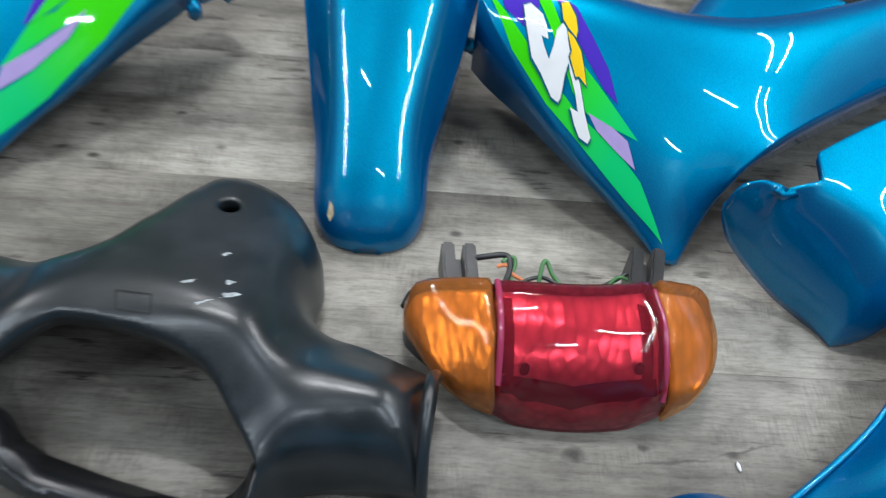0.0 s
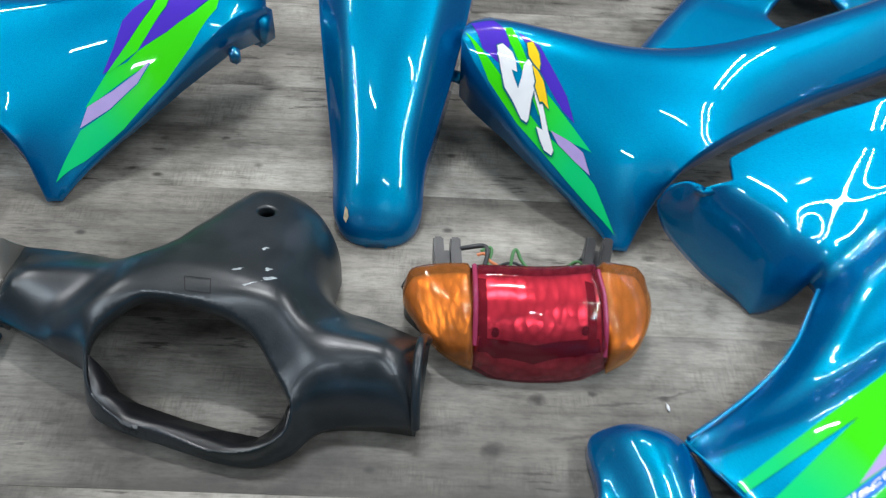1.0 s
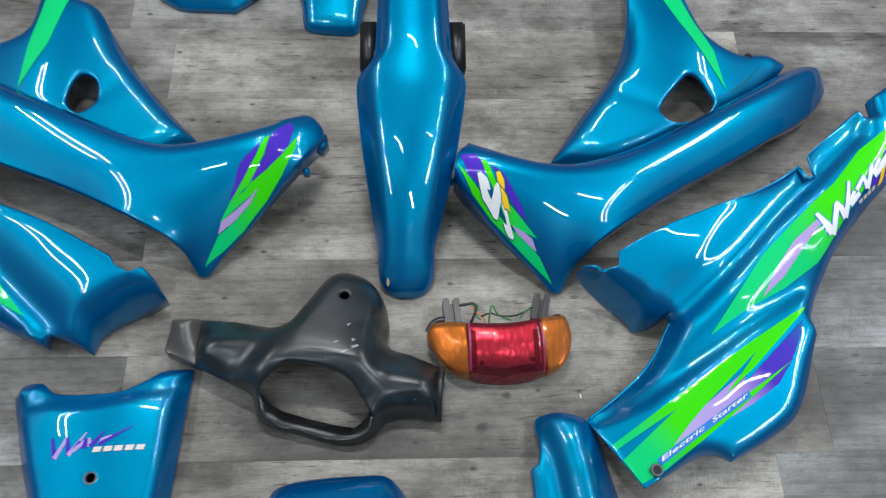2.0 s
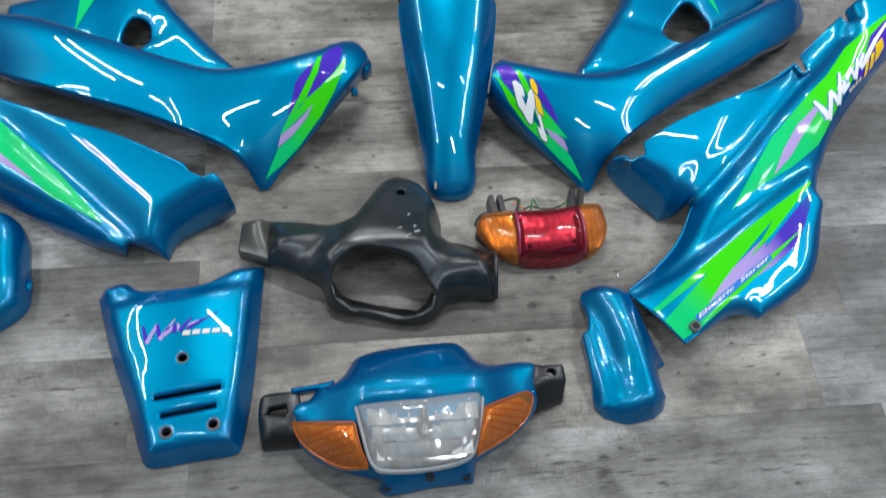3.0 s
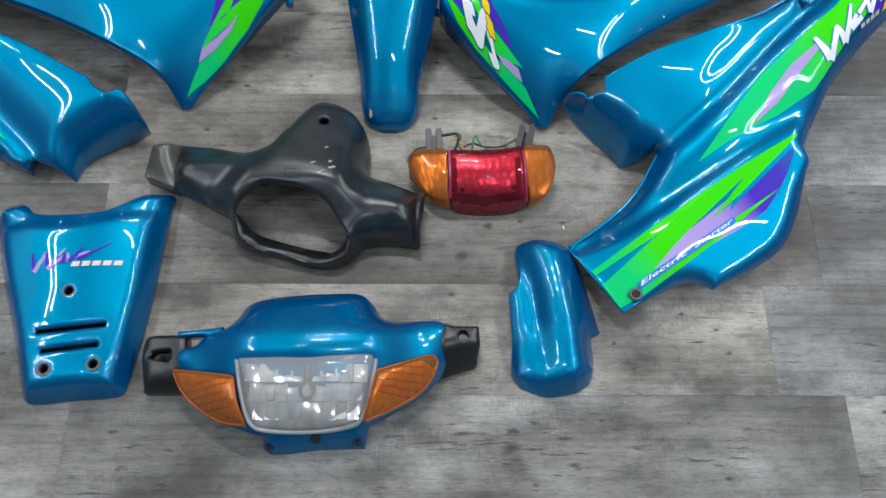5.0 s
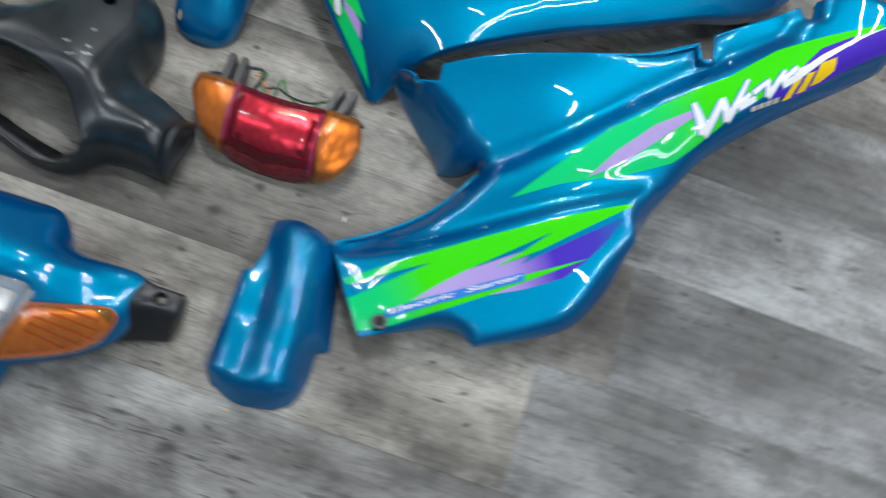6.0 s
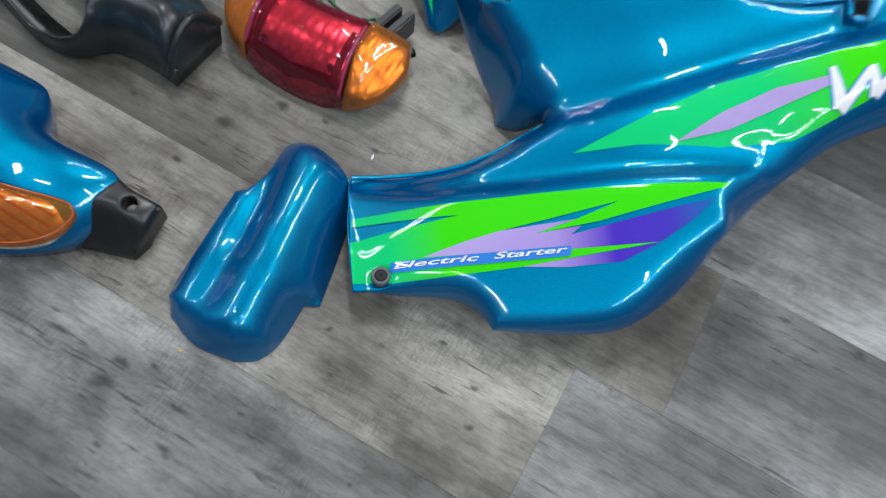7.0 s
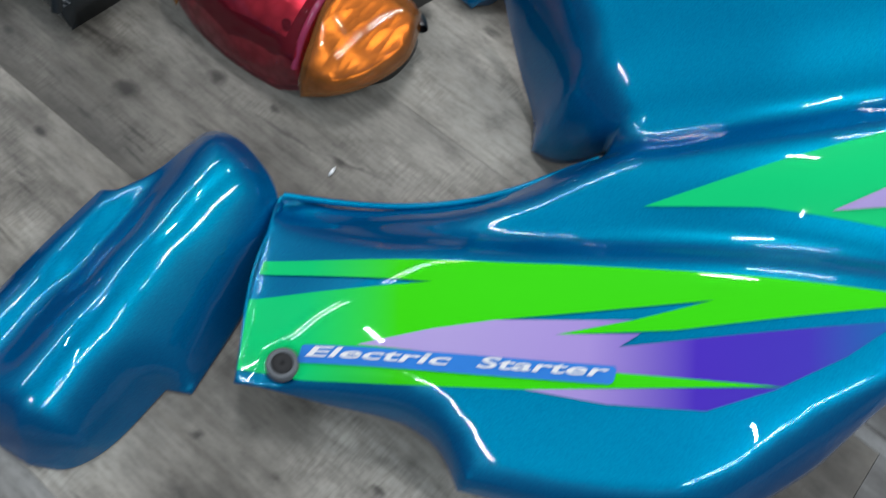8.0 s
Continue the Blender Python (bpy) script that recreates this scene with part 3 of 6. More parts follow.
floor = slab("floor", (-3.4, -2.6, -0.06), (3.4, 3.4, -0.004), SCREED)
tagged(floor, "grey wood-look vinyl plank floor", "floor")
tagged(slab("ceiling", (-3.2, -2.42, CEILING), (3.2, 3.2, CEILING + 0.1), CEILING_PAINT), "plain grey ceiling", "ceiling")
# Unseen walls, added dark so that steep painted faces reflect little light.
for wall_name, lo, hi in (("unseen_wall_north", (-3.3, 3.2, 0.001), (3.3, 3.3, 2.85)), ("unseen_wall_south", (-3.3, -2.52, 0.001), (3.3, -2.42, 2.85)),
                          ("unseen_wall_west", (-3.3, -2.42, 0.001), (-3.2, 3.2, 2.85)), ("unseen_wall_east", (3.2, -2.42, 0.001), (3.3, 3.2, 2.85))):
    tagged(slab(wall_name, lo, hi, PLASTER), "unseen dark grey wall, added to keep reflections dark", "wall")


def ceiling_lamp(x, y, turn, watts, tint, long, twin):
    lamp = thing("ceiling_lamp", "long white twin-tube ceiling lamp, lit" if twin else "short white single-tube ceiling lamp, lit", "ceiling lamp", "ceiling lamps")
    half = long / 2 + 0.03
    wide = 0.16 if twin else 0.06
    block("housing", (-wide, -half, -0.05), (wide, half, 0), LAMP_BODY, lamp, 0.006)
    lamp.matrix_world = pose(x, y, CEILING, 0, 0, turn)
    for off in (-0.11, 0.11) if twin else (0,):
        p = pose(x, y, 0, 0, 0, turn) @ Vector((off, 0, 0))
        tube_lamp(p.x, p.y, turn, watts, tint, long)


for lx, ly, turn, watts, tint, long, twin in (
        (2.25, 1.35, 0, 26, WARM, 2.0, True), (2.25, -1.1, 0, 22, COOL, 2.0, True), (-2.6, 1.35, 0, 21, WARM, 2.0, True), (-2.6, -1.1, 0, 19, COOL, 2.0, True),
        (-0.95, -0.85, 70, 11, COOL, 0.6, False), (1.45, -0.75, 70, 11, COOL, 0.6, False), (-0.15, 0.9, 70, 26, WARM, 0.6, False), (0.5, -2.1, 70, 19, COOL, 0.6, False), (-0.3, 2.3, 70, 24, WARM, 1.2, False)):
    ceiling_lamp(lx, ly, turn, watts, tint, long, twin)

# ---- floor covering ----
ROW, LONG = 0.187, 1.22


def plank_mesh():
    bm = bmesh.new()
    bmesh.ops.create_cube(bm, size=1)
    bmesh.ops.scale(bm, vec=(LONG - 0.0001, ROW - 0.0001, 0.0045), verts=bm.verts)
    bmesh.ops.translate(bm, vec=(0, 0, -0.00225), verts=bm.verts)
    bmesh.ops.bevel(bm, geom=[e for e in bm.edges if all(v.co.z > -0.001 for v in e.verts)], offset=0.00025, segments=1, affect="EDGES")
    mesh = bpy.data.meshes.new("plank")
    bm.to_mesh(mesh)
    bm.free()
    mesh.materials.append(VINYL)
    return mesh


# Plank print tones; (1, 0) also darkened for shade, (3, 0) raised for light.
PLANK_TONE_AND_SHADE = {(0, 0): (1.0, 1.03, 1.08), (1, 1): (0.78, 0.81, 0.86), (2, 0): (1.12, 1.17, 1.24), (3, 1): (0.85, 0.88, 0.93), (0, -1): (1.08, 1.035, 0.96), (-1, 0): (0.9, 0.905, 0.91), (-1, -1): (1.1, 1.1, 1.1),
              (1, 0): (0.69, 0.66, 0.61), (2, -1): (1.0, 0.955, 0.88), (3, 0): (1.4, 1.36, 1.27), (-2, -1): (0.85, 0.86, 0.87), (4, -1): (1.25, 1.22, 1.15), (4, 0): (1.1, 1.09, 1.06), (5, 0): (1.12, 1.09, 1.03)}


def lay_planks():
    mesh = plank_mesh()
    dice = random.Random(5)
    for k in range(-15, 23):
        y = -0.333 + ROW * (k + 0.5)
        shift = 0.526 if k % 2 == 0 else -0.59
        for i in range(-4, 4):
            lo, hi = max(-3.4, shift + LONG * i), min(3.4, shift + LONG * (i + 1))
            if hi - lo > 0.05 and -2.6 < y < 3.4:
                ob = new("plank", mesh)
                ob.location = ((lo + hi) / 2, y, 0)
                ob.scale.x = (hi - lo) / LONG
                ob.parent = floor
                tone = dice.uniform(0.8, 1.15)
                ob.color = (*PLANK_TONE_AND_SHADE.get((k, i), (tone, tone, tone)), 1)


# ---- side cover with the long decals ----
def side_cover_right():
    cover = thing("side_cover", "glossy teal motorcycle side cover with lime and purple decals", "motorcycle side cover", "side covers")
    lower = [(0.201, -0.094, 0.033, 1, 0.005), (0.237, -0.153, 0.06, 0, 0.005), (0.280, -0.212, 0.055, 1, 0.005), (0.329, -0.187, 0.048, 0, 0.010),
             (0.374, -0.164, 0.045, 0, 0.012), (0.398, -0.161, 0.047, 0, 0.010), (0.413, -0.165, 0.048, 0, 0.010), (0.428, -0.173, 0.05, 1, 0.010), (0.495, -0.139, 0.052, 0, 0.010),
             (0.547, -0.102, 0.058, 0, 0.014), (0.581, -0.035, 0.068, 0, 0.022), (0.597, 0.042, 0.072), (0.610, 0.088, 0.085), (0.622, 0.12, 0.10, 1), (0.65, 0.173, 0.125)]
    tail = [(0.692, 0.222, 0.14), (0.757, 0.288, 0.15), (0.835, 0.362, 0.16), (0.875, 0.41, 0.17), (0.87, 0.48, 0.21, 1, 0.012),
            (0.78, 0.468, 0.205, 1, 0.006), (0.738, 0.44, 0.205, 1, 0.006), (0.740, 0.402, 0.20, 1, 0.005), (0.722, 0.404, 0.20, 1, 0.005),
            (0.715, 0.42, 0.205, 1, 0.006), (0.608, 0.331, 0.195, 1, 0.006), (0.616, 0.292, 0.19, 1, 0.005), (0.598, 0.285, 0.19, 1, 0.005),
            (0.588, 0.309, 0.195, 1, 0.006)]
    upper = [(0.55, 0.287, 0.185, 0, 0.008), (0.515, 0.27, 0.178, 0, 0.006), (0.42, 0.238, 0.168, 0, 0.006), (0.325, 0.20, 0.16, 0, 0.006),
             (0.262, 0.169, 0.148, 1, 0.006), (0.265, 0.149, 0.134, 1, 0.005), (0.236, 0.142, 0.125, 1, 0.005), (0.228, 0.155, 0.118, 1, 0.006),
             (0.207, 0.157, 0.110, 0, 0.007), (0.197, 0.152, 0.090, 1, 0.007), (0.212, 0.144, 0.060, 0, 0.007), (0.256, 0.117, 0.024, 0, 0.007),
             (0.290, 0.094, 0.010, 0, 0.007), (0.306, 0.072, 0.005, 1, 0.007), (0.332, 0.074, 0.018, 0, 0.006), (0.348, 0.079, 0.034, 0, 0.006), (0.358, 0.084, 0.05, 1, 0.008), (0.361, 0.070, 0.052, 1, 0.006), (0.345, 0.043, 0.05, 0, 0.006),
             (0.328, 0.012, 0.045, 0, 0.008), (0.299, -0.022, 0.035, 0, 0.012), (0.248, -0.062, 0.025, 0, 0.012)]
    top = [(0.215, -0.1, 0.035), (0.26, -0.1, 0.05), (0.29, -0.15, 0.0768), (0.3, -0.185, 0.0592), (0.33, -0.1, 0.0954), (0.38, -0.14, 0.075), (0.425, -0.155, 0.0635), (0.5, -0.12, 0.076), (0.4, -0.09, 0.0983), (0.46, -0.12, 0.081),
           (0.47, -0.06, 0.1054), (0.53, -0.04, 0.1091), (0.565, 0.06, 0.135), (0.5, 0.01, 0.125), (0.33, -0.03, 0.08), (0.41, 0.02, 0.115), (0.37, 0.05, 0.1), (0.46, 0.09, 0.14), (0.53, 0.12, 0.145), (0.6, 0.15, 0.135),
           (0.56, 0.2, 0.178), (0.62, 0.24, 0.198), (0.66, 0.22, 0.185), (0.7, 0.31, 0.21), (0.8, 0.4, 0.225), (0.86, 0.46, 0.225), (0.30, 0.125, 0.112), (0.25, 0.148, 0.128), (0.42, 0.232, 0.168), (0.325, 0.194, 0.158), (0.515, 0.264, 0.178), (0.60, 0.318, 0.194), (0.28, 0.172, 0.15), (0.30, 0.165, 0.14), (0.36, 0.17, 0.147), (0.46, 0.225, 0.162), (0.55, 0.265, 0.173), (0.355, 0.105, 0.096), (0.37, 0.135, 0.120)]
    valley = [(0.385, 0.085), (0.45, 0.14), (0.535, 0.223), (0.62, 0.297), (0.70, 0.37)]
    flank = [(0.197, 0.152, 0.090, 0.012), (0.212, 0.144, 0.060, 0.016), (0.256, 0.117, 0.024, 0.026), (0.290, 0.094, 0.010, 0.038), (0.306, 0.072, 0.005, 0.045), (0.332, 0.074, 0.018, 0.036)]
    brow = [(0.207, -0.099, 0.034, 0.02), (0.252, -0.068, 0.028, 0.026), (0.303, -0.028, 0.036, 0.03), (0.333, 0.007, 0.046, 0.03), (0.351, 0.040, 0.051, 0.026), (0.367, 0.068, 0.054, 0.022)]
    fold = [(0.20, -0.10), (0.29, -0.072), (0.353, -0.035), (0.417, 0.005), (0.48, 0.045), (0.60, 0.117)]
    panel, h = shell("panel", lower + tail + upper, top, cover, TEAL, r=0.03, skirt=0.010, flare=-0.002, grid=0.0045, give=8e-3, ease=8, flush=True,
                     holes=[disc_loop(0.299, -0.186, 0.0085)], grooves=[(valley, 0.022, 0.017, 0.045), (fold, 0.015, 0.011, 0.03)], rolls=[flank, brow])
    tube("lip", [(0.204, -0.093, 0.035), (0.248, -0.062, 0.028), (0.299, -0.022, 0.037), (0.328, 0.012, 0.047), (0.345, 0.043, 0.052), (0.360, 0.069, 0.055)], 0.0026, TEAL, panel, "rolled lip of the panel")
    grommet = ring_part("grommet", (0.299, -0.186, float(h([(0.299, -0.172)])[0]) - 0.001), 0.0105, 0.006, 0.003, RUBBER, cover, "grey rubber grommet")
    # Dark disc stands in for the shaded hole, which the sticker covers.
    ring_part("grommet_hole_shade", (0.299, -0.186, float(h([(0.299, -0.172)])[0]) + 0.0008), 0.0068, 0.0002, 0.0012, DARK, grommet, "dark disc for the shade inside the grommet hole")
    return cover, h


def side_cover_left():
    cover = thing("side_cover", "glossy teal side cover with green stripe and broken end", "motorcycle side cover", "side covers")
    inner = [(-1.12, 0.42, 0.14), (-0.938, 0.335, 0.135, 0, 0.008), (-0.835, 0.287, 0.135, 0, 0.006), (-0.721, 0.241, 0.13, 0, 0.006),
             (-0.602, 0.176, 0.125, 1, 0.006), (-0.594, 0.162, 0.12, 1, 0.005), (-0.569, 0.148, 0.12, 1, 0.005), (-0.550, 0.160, 0.115, 1, 0.006),
             (-0.537, 0.153, 0.085, 0, 0.006), (-0.520, 0.128, 0.05, 1, 0.005), (-0.579, 0.105, 0.02, 0, 0.005), (-0.631, 0.074, 0.008, 0, 0.005),
             (-0.646, 0.041, 0.003, 1, 0.005), (-0.671, 0.052, 0.03, 0, 0.008), (-0.712, 0.066, 0.05, 1, 0.008)]
    outer = [(-0.721, 0.048, 0.035, 1, 0.008), (-0.775, 0.071, 0.03), (-0.853, 0.112, 0.03), (-0.92, 0.15, 0.035), (-1.0, 0.195, 0.04),
             (-1.12, 0.27, 0.06), (-1.27, 0.38, 0.08), (-1.3, 0.50, 0.12, 1)]
    top = [(-0.56, 0.125, 0.11), (-0.60, 0.10, 0.10), (-0.65, 0.085, 0.085), (-0.70, 0.075, 0.065), (-0.62, 0.155, 0.125), (-0.72, 0.19, 0.13),
           (-0.80, 0.24, 0.135), (-0.78, 0.10, 0.07), (-0.86, 0.15, 0.10), (-0.95, 0.21, 0.12), (-1.05, 0.28, 0.14), (-1.0, 0.35, 0.14),
           (-1.2, 0.42, 0.16)]
    valley = [(-0.713, 0.072), (-0.77, 0.125), (-0.85, 0.20), (-0.95, 0.30), (-1.05, 0.38)]
    flank = [(-0.520, 0.128, 0.05, 0.022), (-0.579, 0.105, 0.02, 0.036), (-0.631, 0.074, 0.008, 0.042), (-0.646, 0.041, 0.003, 0.042)]
    panel, h = shell("panel", inner + outer, top, cover, TEAL, r=0.022, skirt=0.03, flare=-0.003, grid=0.006, give=3e-2, ease=10, grooves=[(valley[::-1], 0.022, 0.015, 0.04)], rolls=[flank])
    sticker("stripe", [(-0.75, 0.09), (-0.83, 0.185), (-0.94, 0.29), (-1.1, 0.42), (-1.16, 0.40), (-0.96, 0.245), (-0.845, 0.14)], h, MINT, cover, label="mint green stripe decal")
    sticker("streak", [(-0.87, 0.165), (-0.95, 0.235), (-1.06, 0.32), (-1.07, 0.30), (-0.95, 0.215)], h, LILAC, cover, lift=0.0025, label="lilac streak decal")
    return cover


def side_decals(cover, h):
    green = [(0.0, (0.0, 0.54, 0.16)), (0.38, (0.0, 0.54, 0.15)), (0.75, (0.035, 0.6, 0.0))]
    lime = foil("mint_to_lime_foil", green, (0.25, -0.20), (0.37, -0.10))
    sticker("flash", [(0.235, -0.141), (0.31, -0.093), (0.395, -0.037), (0.476, 0.013), (0.547, 0.055), (0.569, 0.067), (0.567, 0.061), (0.47, -0.033), (0.418, -0.075), (0.448, -0.042),
                      (0.477, -0.006), (0.385, -0.089), (0.358, -0.116), (0.328, -0.150), (0.456, -0.073), (0.534, -0.023), (0.423, -0.110), (0.384, -0.138), (0.314, -0.186), (0.276, -0.205),
                      (0.249, -0.167), (0.339, -0.093), (0.240, -0.150)], h, lime, cover, label="lime green flash decal")
    purple = [(0.0, (0.40, 0.31, 0.60)), (0.35, (0.35, 0.25, 0.58)), (0.6, (0.06, 0.022, 0.42)), (0.85, (0.05, 0.03, 0.40)), (1.0, (0.01, 0.10, 0.36))]
    fade = foil("lilac_to_violet_foil", purple, (0.37, -0.12), (0.565, 0.02))
    sticker("wedge", [(0.328, -0.150), (0.358, -0.116), (0.385, -0.089), (0.448, -0.042), (0.418, -0.075), (0.456, -0.046), (0.451, -0.059), (0.557, 0.040), (0.563, 0.044), (0.552, 0.012), (0.534, -0.023), (0.456, -0.073)],
            h, fade, cover, lift=0.0014, label="lilac to violet wedge decal")
    sticker("wedge", [(0.423, -0.110), (0.534, -0.024), (0.51, -0.058), (0.465, -0.088)], h, fade, cover, lift=0.0014, label="lilac to violet wedge decal")
    band = sticker("band", [(0.301, -0.1705), (0.3025, -0.1685), (0.4555, -0.0695), (0.4575, -0.0700), (0.4605, -0.0765), (0.4595, -0.0790), (0.307, -0.1790), (0.3048, -0.1783)], h, SKY_BLUE, cover, lift=0.0024, label="blue band with white lettering")
    lettering("word", "Electric", (0.3075, -0.1740), (0.3790, -0.1274), 0.0062, h, WHITE, band, lift=0.0032)
    lettering("word", "Starter", (0.3935, -0.1178), (0.4545, -0.0778), 0.0062, h, WHITE, band, lift=0.0034)
    upper = foil("mint_to_lime_upper", green, (0.50, 0.10), (0.66, 0.27))
    sticker("flash", UPPER_FLASH, h, upper, cover, label="mint green flash decal")
    sticker("streak", UPPER_LILAC, h, LILAC, cover, lift=0.0024, label="lilac streak decal")
    sticker("wedge", UPPER_VIOLET, h, VIOLET, cover, lift=0.0021, label="violet wedge decal")


UPPER_FLASH = [(0.410, 0.027), (0.457, 0.089), (0.509, 0.157), (0.565, 0.208), (0.599, 0.238), (0.640, 0.271), (0.693, 0.330), (0.742, 0.365), (0.83, 0.425), (0.835, 0.415), (0.789, 0.385), (0.721, 0.295), (0.662, 0.223), (0.624, 0.167),
               (0.607, 0.145), (0.542, 0.101), (0.467, 0.063)]
UPPER_LILAC = [(0.50, 0.083), (0.528, 0.132), (0.564, 0.178), (0.612, 0.216), (0.611, 0.203), (0.58, 0.167), (0.542, 0.119)]
UPPER_VIOLET = [(0.721, 0.297), (0.751, 0.352), (0.789, 0.385), (0.845, 0.425), (0.855, 0.40), (0.807, 0.354), (0.786, 0.332), (0.735, 0.28), (0.70, 0.262)]


def side_emblems(cover, h):
    """White zigzag emblem, its small bars and three yellow slants."""
    zigzag = [((0.603, 0.219), (0.631, 0.188), 0.006, 0.014), ((0.633, 0.186), (0.638, 0.232), 0.010, 0.008), ((0.637, 0.236), (0.656, 0.213), 0.007, 0.012), ((0.655, 0.213), (0.664, 0.272), 0.010, 0.004),
              ((0.672, 0.254), (0.662, 0.232), 0.006, 0.008), ((0.664, 0.232), (0.682, 0.252), 0.008, 0.007), ((0.676, 0.256), (0.692, 0.281), 0.007, 0.005), ((0.690, 0.278), (0.698, 0.261), 0.006, 0.009),
              ((0.698, 0.261), (0.709, 0.301), 0.009, 0.005), ((0.709, 0.284), (0.724, 0.312), 0.007, 0.006), ((0.713, 0.281), (0.730, 0.302), 0.006, 0.009)]
    for k, (a, b, wide, thin) in enumerate(zigzag):
        stroke("emblem_stroke", [a, b], (wide + 0.003, thin + 0.003), h, SKY_BLUE, cover, 0.0026, "blue edge of the white emblem")
        stroke("emblem_stroke", [a, b], (wide, thin), h, WHITE, cover, 0.0031 + 0.00006 * k, "white emblem stroke")
    stroke("emblem_tail", [(0.726, 0.298), (0.757, 0.340), (0.80, 0.388), (0.835, 0.42)], (0.010, 0.008, 0.004, 0.001), h, WHITE, cover, 0.0034, "white emblem tail")
    for shape in ([(0.723, 0.270), (0.728, 0.298), (0.737, 0.305), (0.733, 0.279)], [(0.739, 0.287), (0.742, 0.311), (0.752, 0.319), (0.750, 0.296)], [(0.754, 0.303), (0.756, 0.331), (0.775, 0.348), (0.780, 0.334), (0.767, 0.315)]):
        sticker("emblem_slant", shape, h, YELLOW, cover, lift=0.0032, label="yellow emblem slant", grid=0.012)
    for k in range(4):
        x, y = 0.681 + 0.009 * k, 0.2405 + 0.0078 * k
        sticker("emblem_bar", [(x, y), (x + 0.007, y + 0.006), (x + 0.0095, y + 0.002), (x + 0.0028, y - 0.0038)], h, SILVER, cover, lift=0.0032, grid=0.012)


# ---- front fender ----
def front_fender():
    fender = thing("front_fender", "glossy teal motorcycle front fender lying arched on the floor", "motorcycle fender")
    ys = (0.150, 0.19, 0.227, 0.307, 0.377, 0.45, 0.484, 0.497, 0.512, 0.522, 0.66)
    lefts = (-0.151, -0.152, -0.154, -0.168, -0.18, -0.188, -0.190, -0.186, -0.168, -0.156, -0.150)
    rights = (-0.050, -0.050, -0.049, -0.025, -0.007, 0.006, 0.010, 0.008, -0.006, -0.016, -0.022)
    rims = (0.004, 0.025, 0.05, 0.10, 0.142, 0.18, 0.197, 0.203, 0.212, 0.218, 0.245)
    crests = ((0.146, 0.012), (0.152, 0.026), (0.165, 0.042), (0.19, 0.066), (0.24, 0.108), (0.31, 0.160), (0.38, 0.202), (0.46, 0.238), (0.55, 0.266), (0.66, 0.282))
    rows = [0.146 + 0.044 * (1 - math.cos(math.pi / 2 * i / 14)) for i in range(15)] + [0.19 + 0.01 * i for i in range(1, 48)]

    def eased(y, xs, vs):
        return float(np.mean([np.interp(y + d, xs, vs) for d in (-0.012, -0.008, -0.004, 0, 0.004, 0.008, 0.012)]))

    def arch(u, round_tip):
        """Cross-section: a broad, gently curved top that breaks into steep side facets."""
        flat = float(np.mean([1 - 0.20 * (w / 0.62) ** 2 if abs(w) < 0.62 else 0.80 * (1 - ((abs(w) - 0.62) / 0.38) ** 1.3) if abs(w) < 1 else 0.0 for w in (u - 0.05, u - 0.025, u, u + 0.025, u + 0.05)]))
        return round_tip * math.sqrt(max(0.0, 1 - u * u)) + (1 - round_tip) * flat * (1 if abs(u) < 0.999 else 0)

    bm, grid = bmesh.new(), []
    for y in rows:
        lo, hi, rim = eased(y, ys, lefts), eased(y, ys, rights), float(np.interp(y, ys, rims))
        crest = eased(y, [c[0] for c in crests], [c[1] for c in crests]) if y > 0.19 else float(np.interp(y, [c[0] for c in crests], [c[1] for c in crests]))
        tip = math.sqrt(max(0.0, 1 - ((0.190 - y) / 0.0445) ** 2)) if y < 0.19 else 1.0
        half, mid = (hi - lo) / 2 * max(tip ** 0.75, 0.03), (hi + lo) / 2
        line = []
        for i in range(41):
            a = math.pi * (i / 40 - 0.5)
            x = mid + half * math.sin(a)
            line.append(bm.verts.new((x, y, rim + (crest - rim) * arch(math.sin(a), 1 - float(np.interp(y, (0.17, 0.27), (0, 1)))))))
        low = max(0.001, rim - 0.03)
        line = [bm.verts.new((line[0].co.x + 0.001, y, low))] + line + [bm.verts.new((line[-1].co.x - 0.001, y, low))]
        grid.append(line)
    for p, q in zip(grid, grid[1:]):
        for i in range(len(p) - 1):
            bm.faces.new((p[i], p[i + 1], q[i + 1], q[i]))
    front = [bm.verts.new((v.co.x, v.co.y - 0.001, 0.001)) for v in grid[0]]
    for i in range(len(front) - 1):
        bm.faces.new((front[i], front[i + 1], grid[0][i + 1], grid[0][i]))
    bm.normal_update()
    tree = BVHTree.FromBMesh(bm)
    body = part("mudguard", bm, TEAL, fender)
    solid = body.modifiers.new("thickness", "SOLIDIFY")
    solid.thickness, solid.offset = 0.0025, -1
    chip = bmesh.new()
    dots = []
    for x, y in ((-0.137, 0.164), (-0.134, 0.160), (-0.131, 0.163), (-0.132, 0.168), (-0.135, 0.172)):
        q, n, _, _ = tree.ray_cast((x, y, 1), (0, 0, -1))
        dots.append(chip.verts.new(q + Vector((-0.0004, -0.0006, 0.0012))))
    chip.faces.new(dots)
    part("paint_chip", chip, CHIP, body, "bare chip in the paint")
    for x, inner in ((-0.167, 0.018), (-0.006, -0.018)):
        bm = bmesh.new()
        bmesh.ops.create_cube(bm, size=1)
        bmesh.ops.transform(bm, matrix=pose(x, 0.572, 0.185, 18, 0, 0) @ Matrix.Diagonal((0.034, 0.095, 0.05, 1)), verts=bm.verts)
        bmesh.ops.bevel(bm, geom=bm.edges[:], offset=0.004, segments=2, affect="EDGES")
        lug_body = part("fork_lug", bm, BLACK_STUB, fender, "black fork lug")
        bm = bmesh.new()
        bmesh.ops.create_cube(bm, size=1)
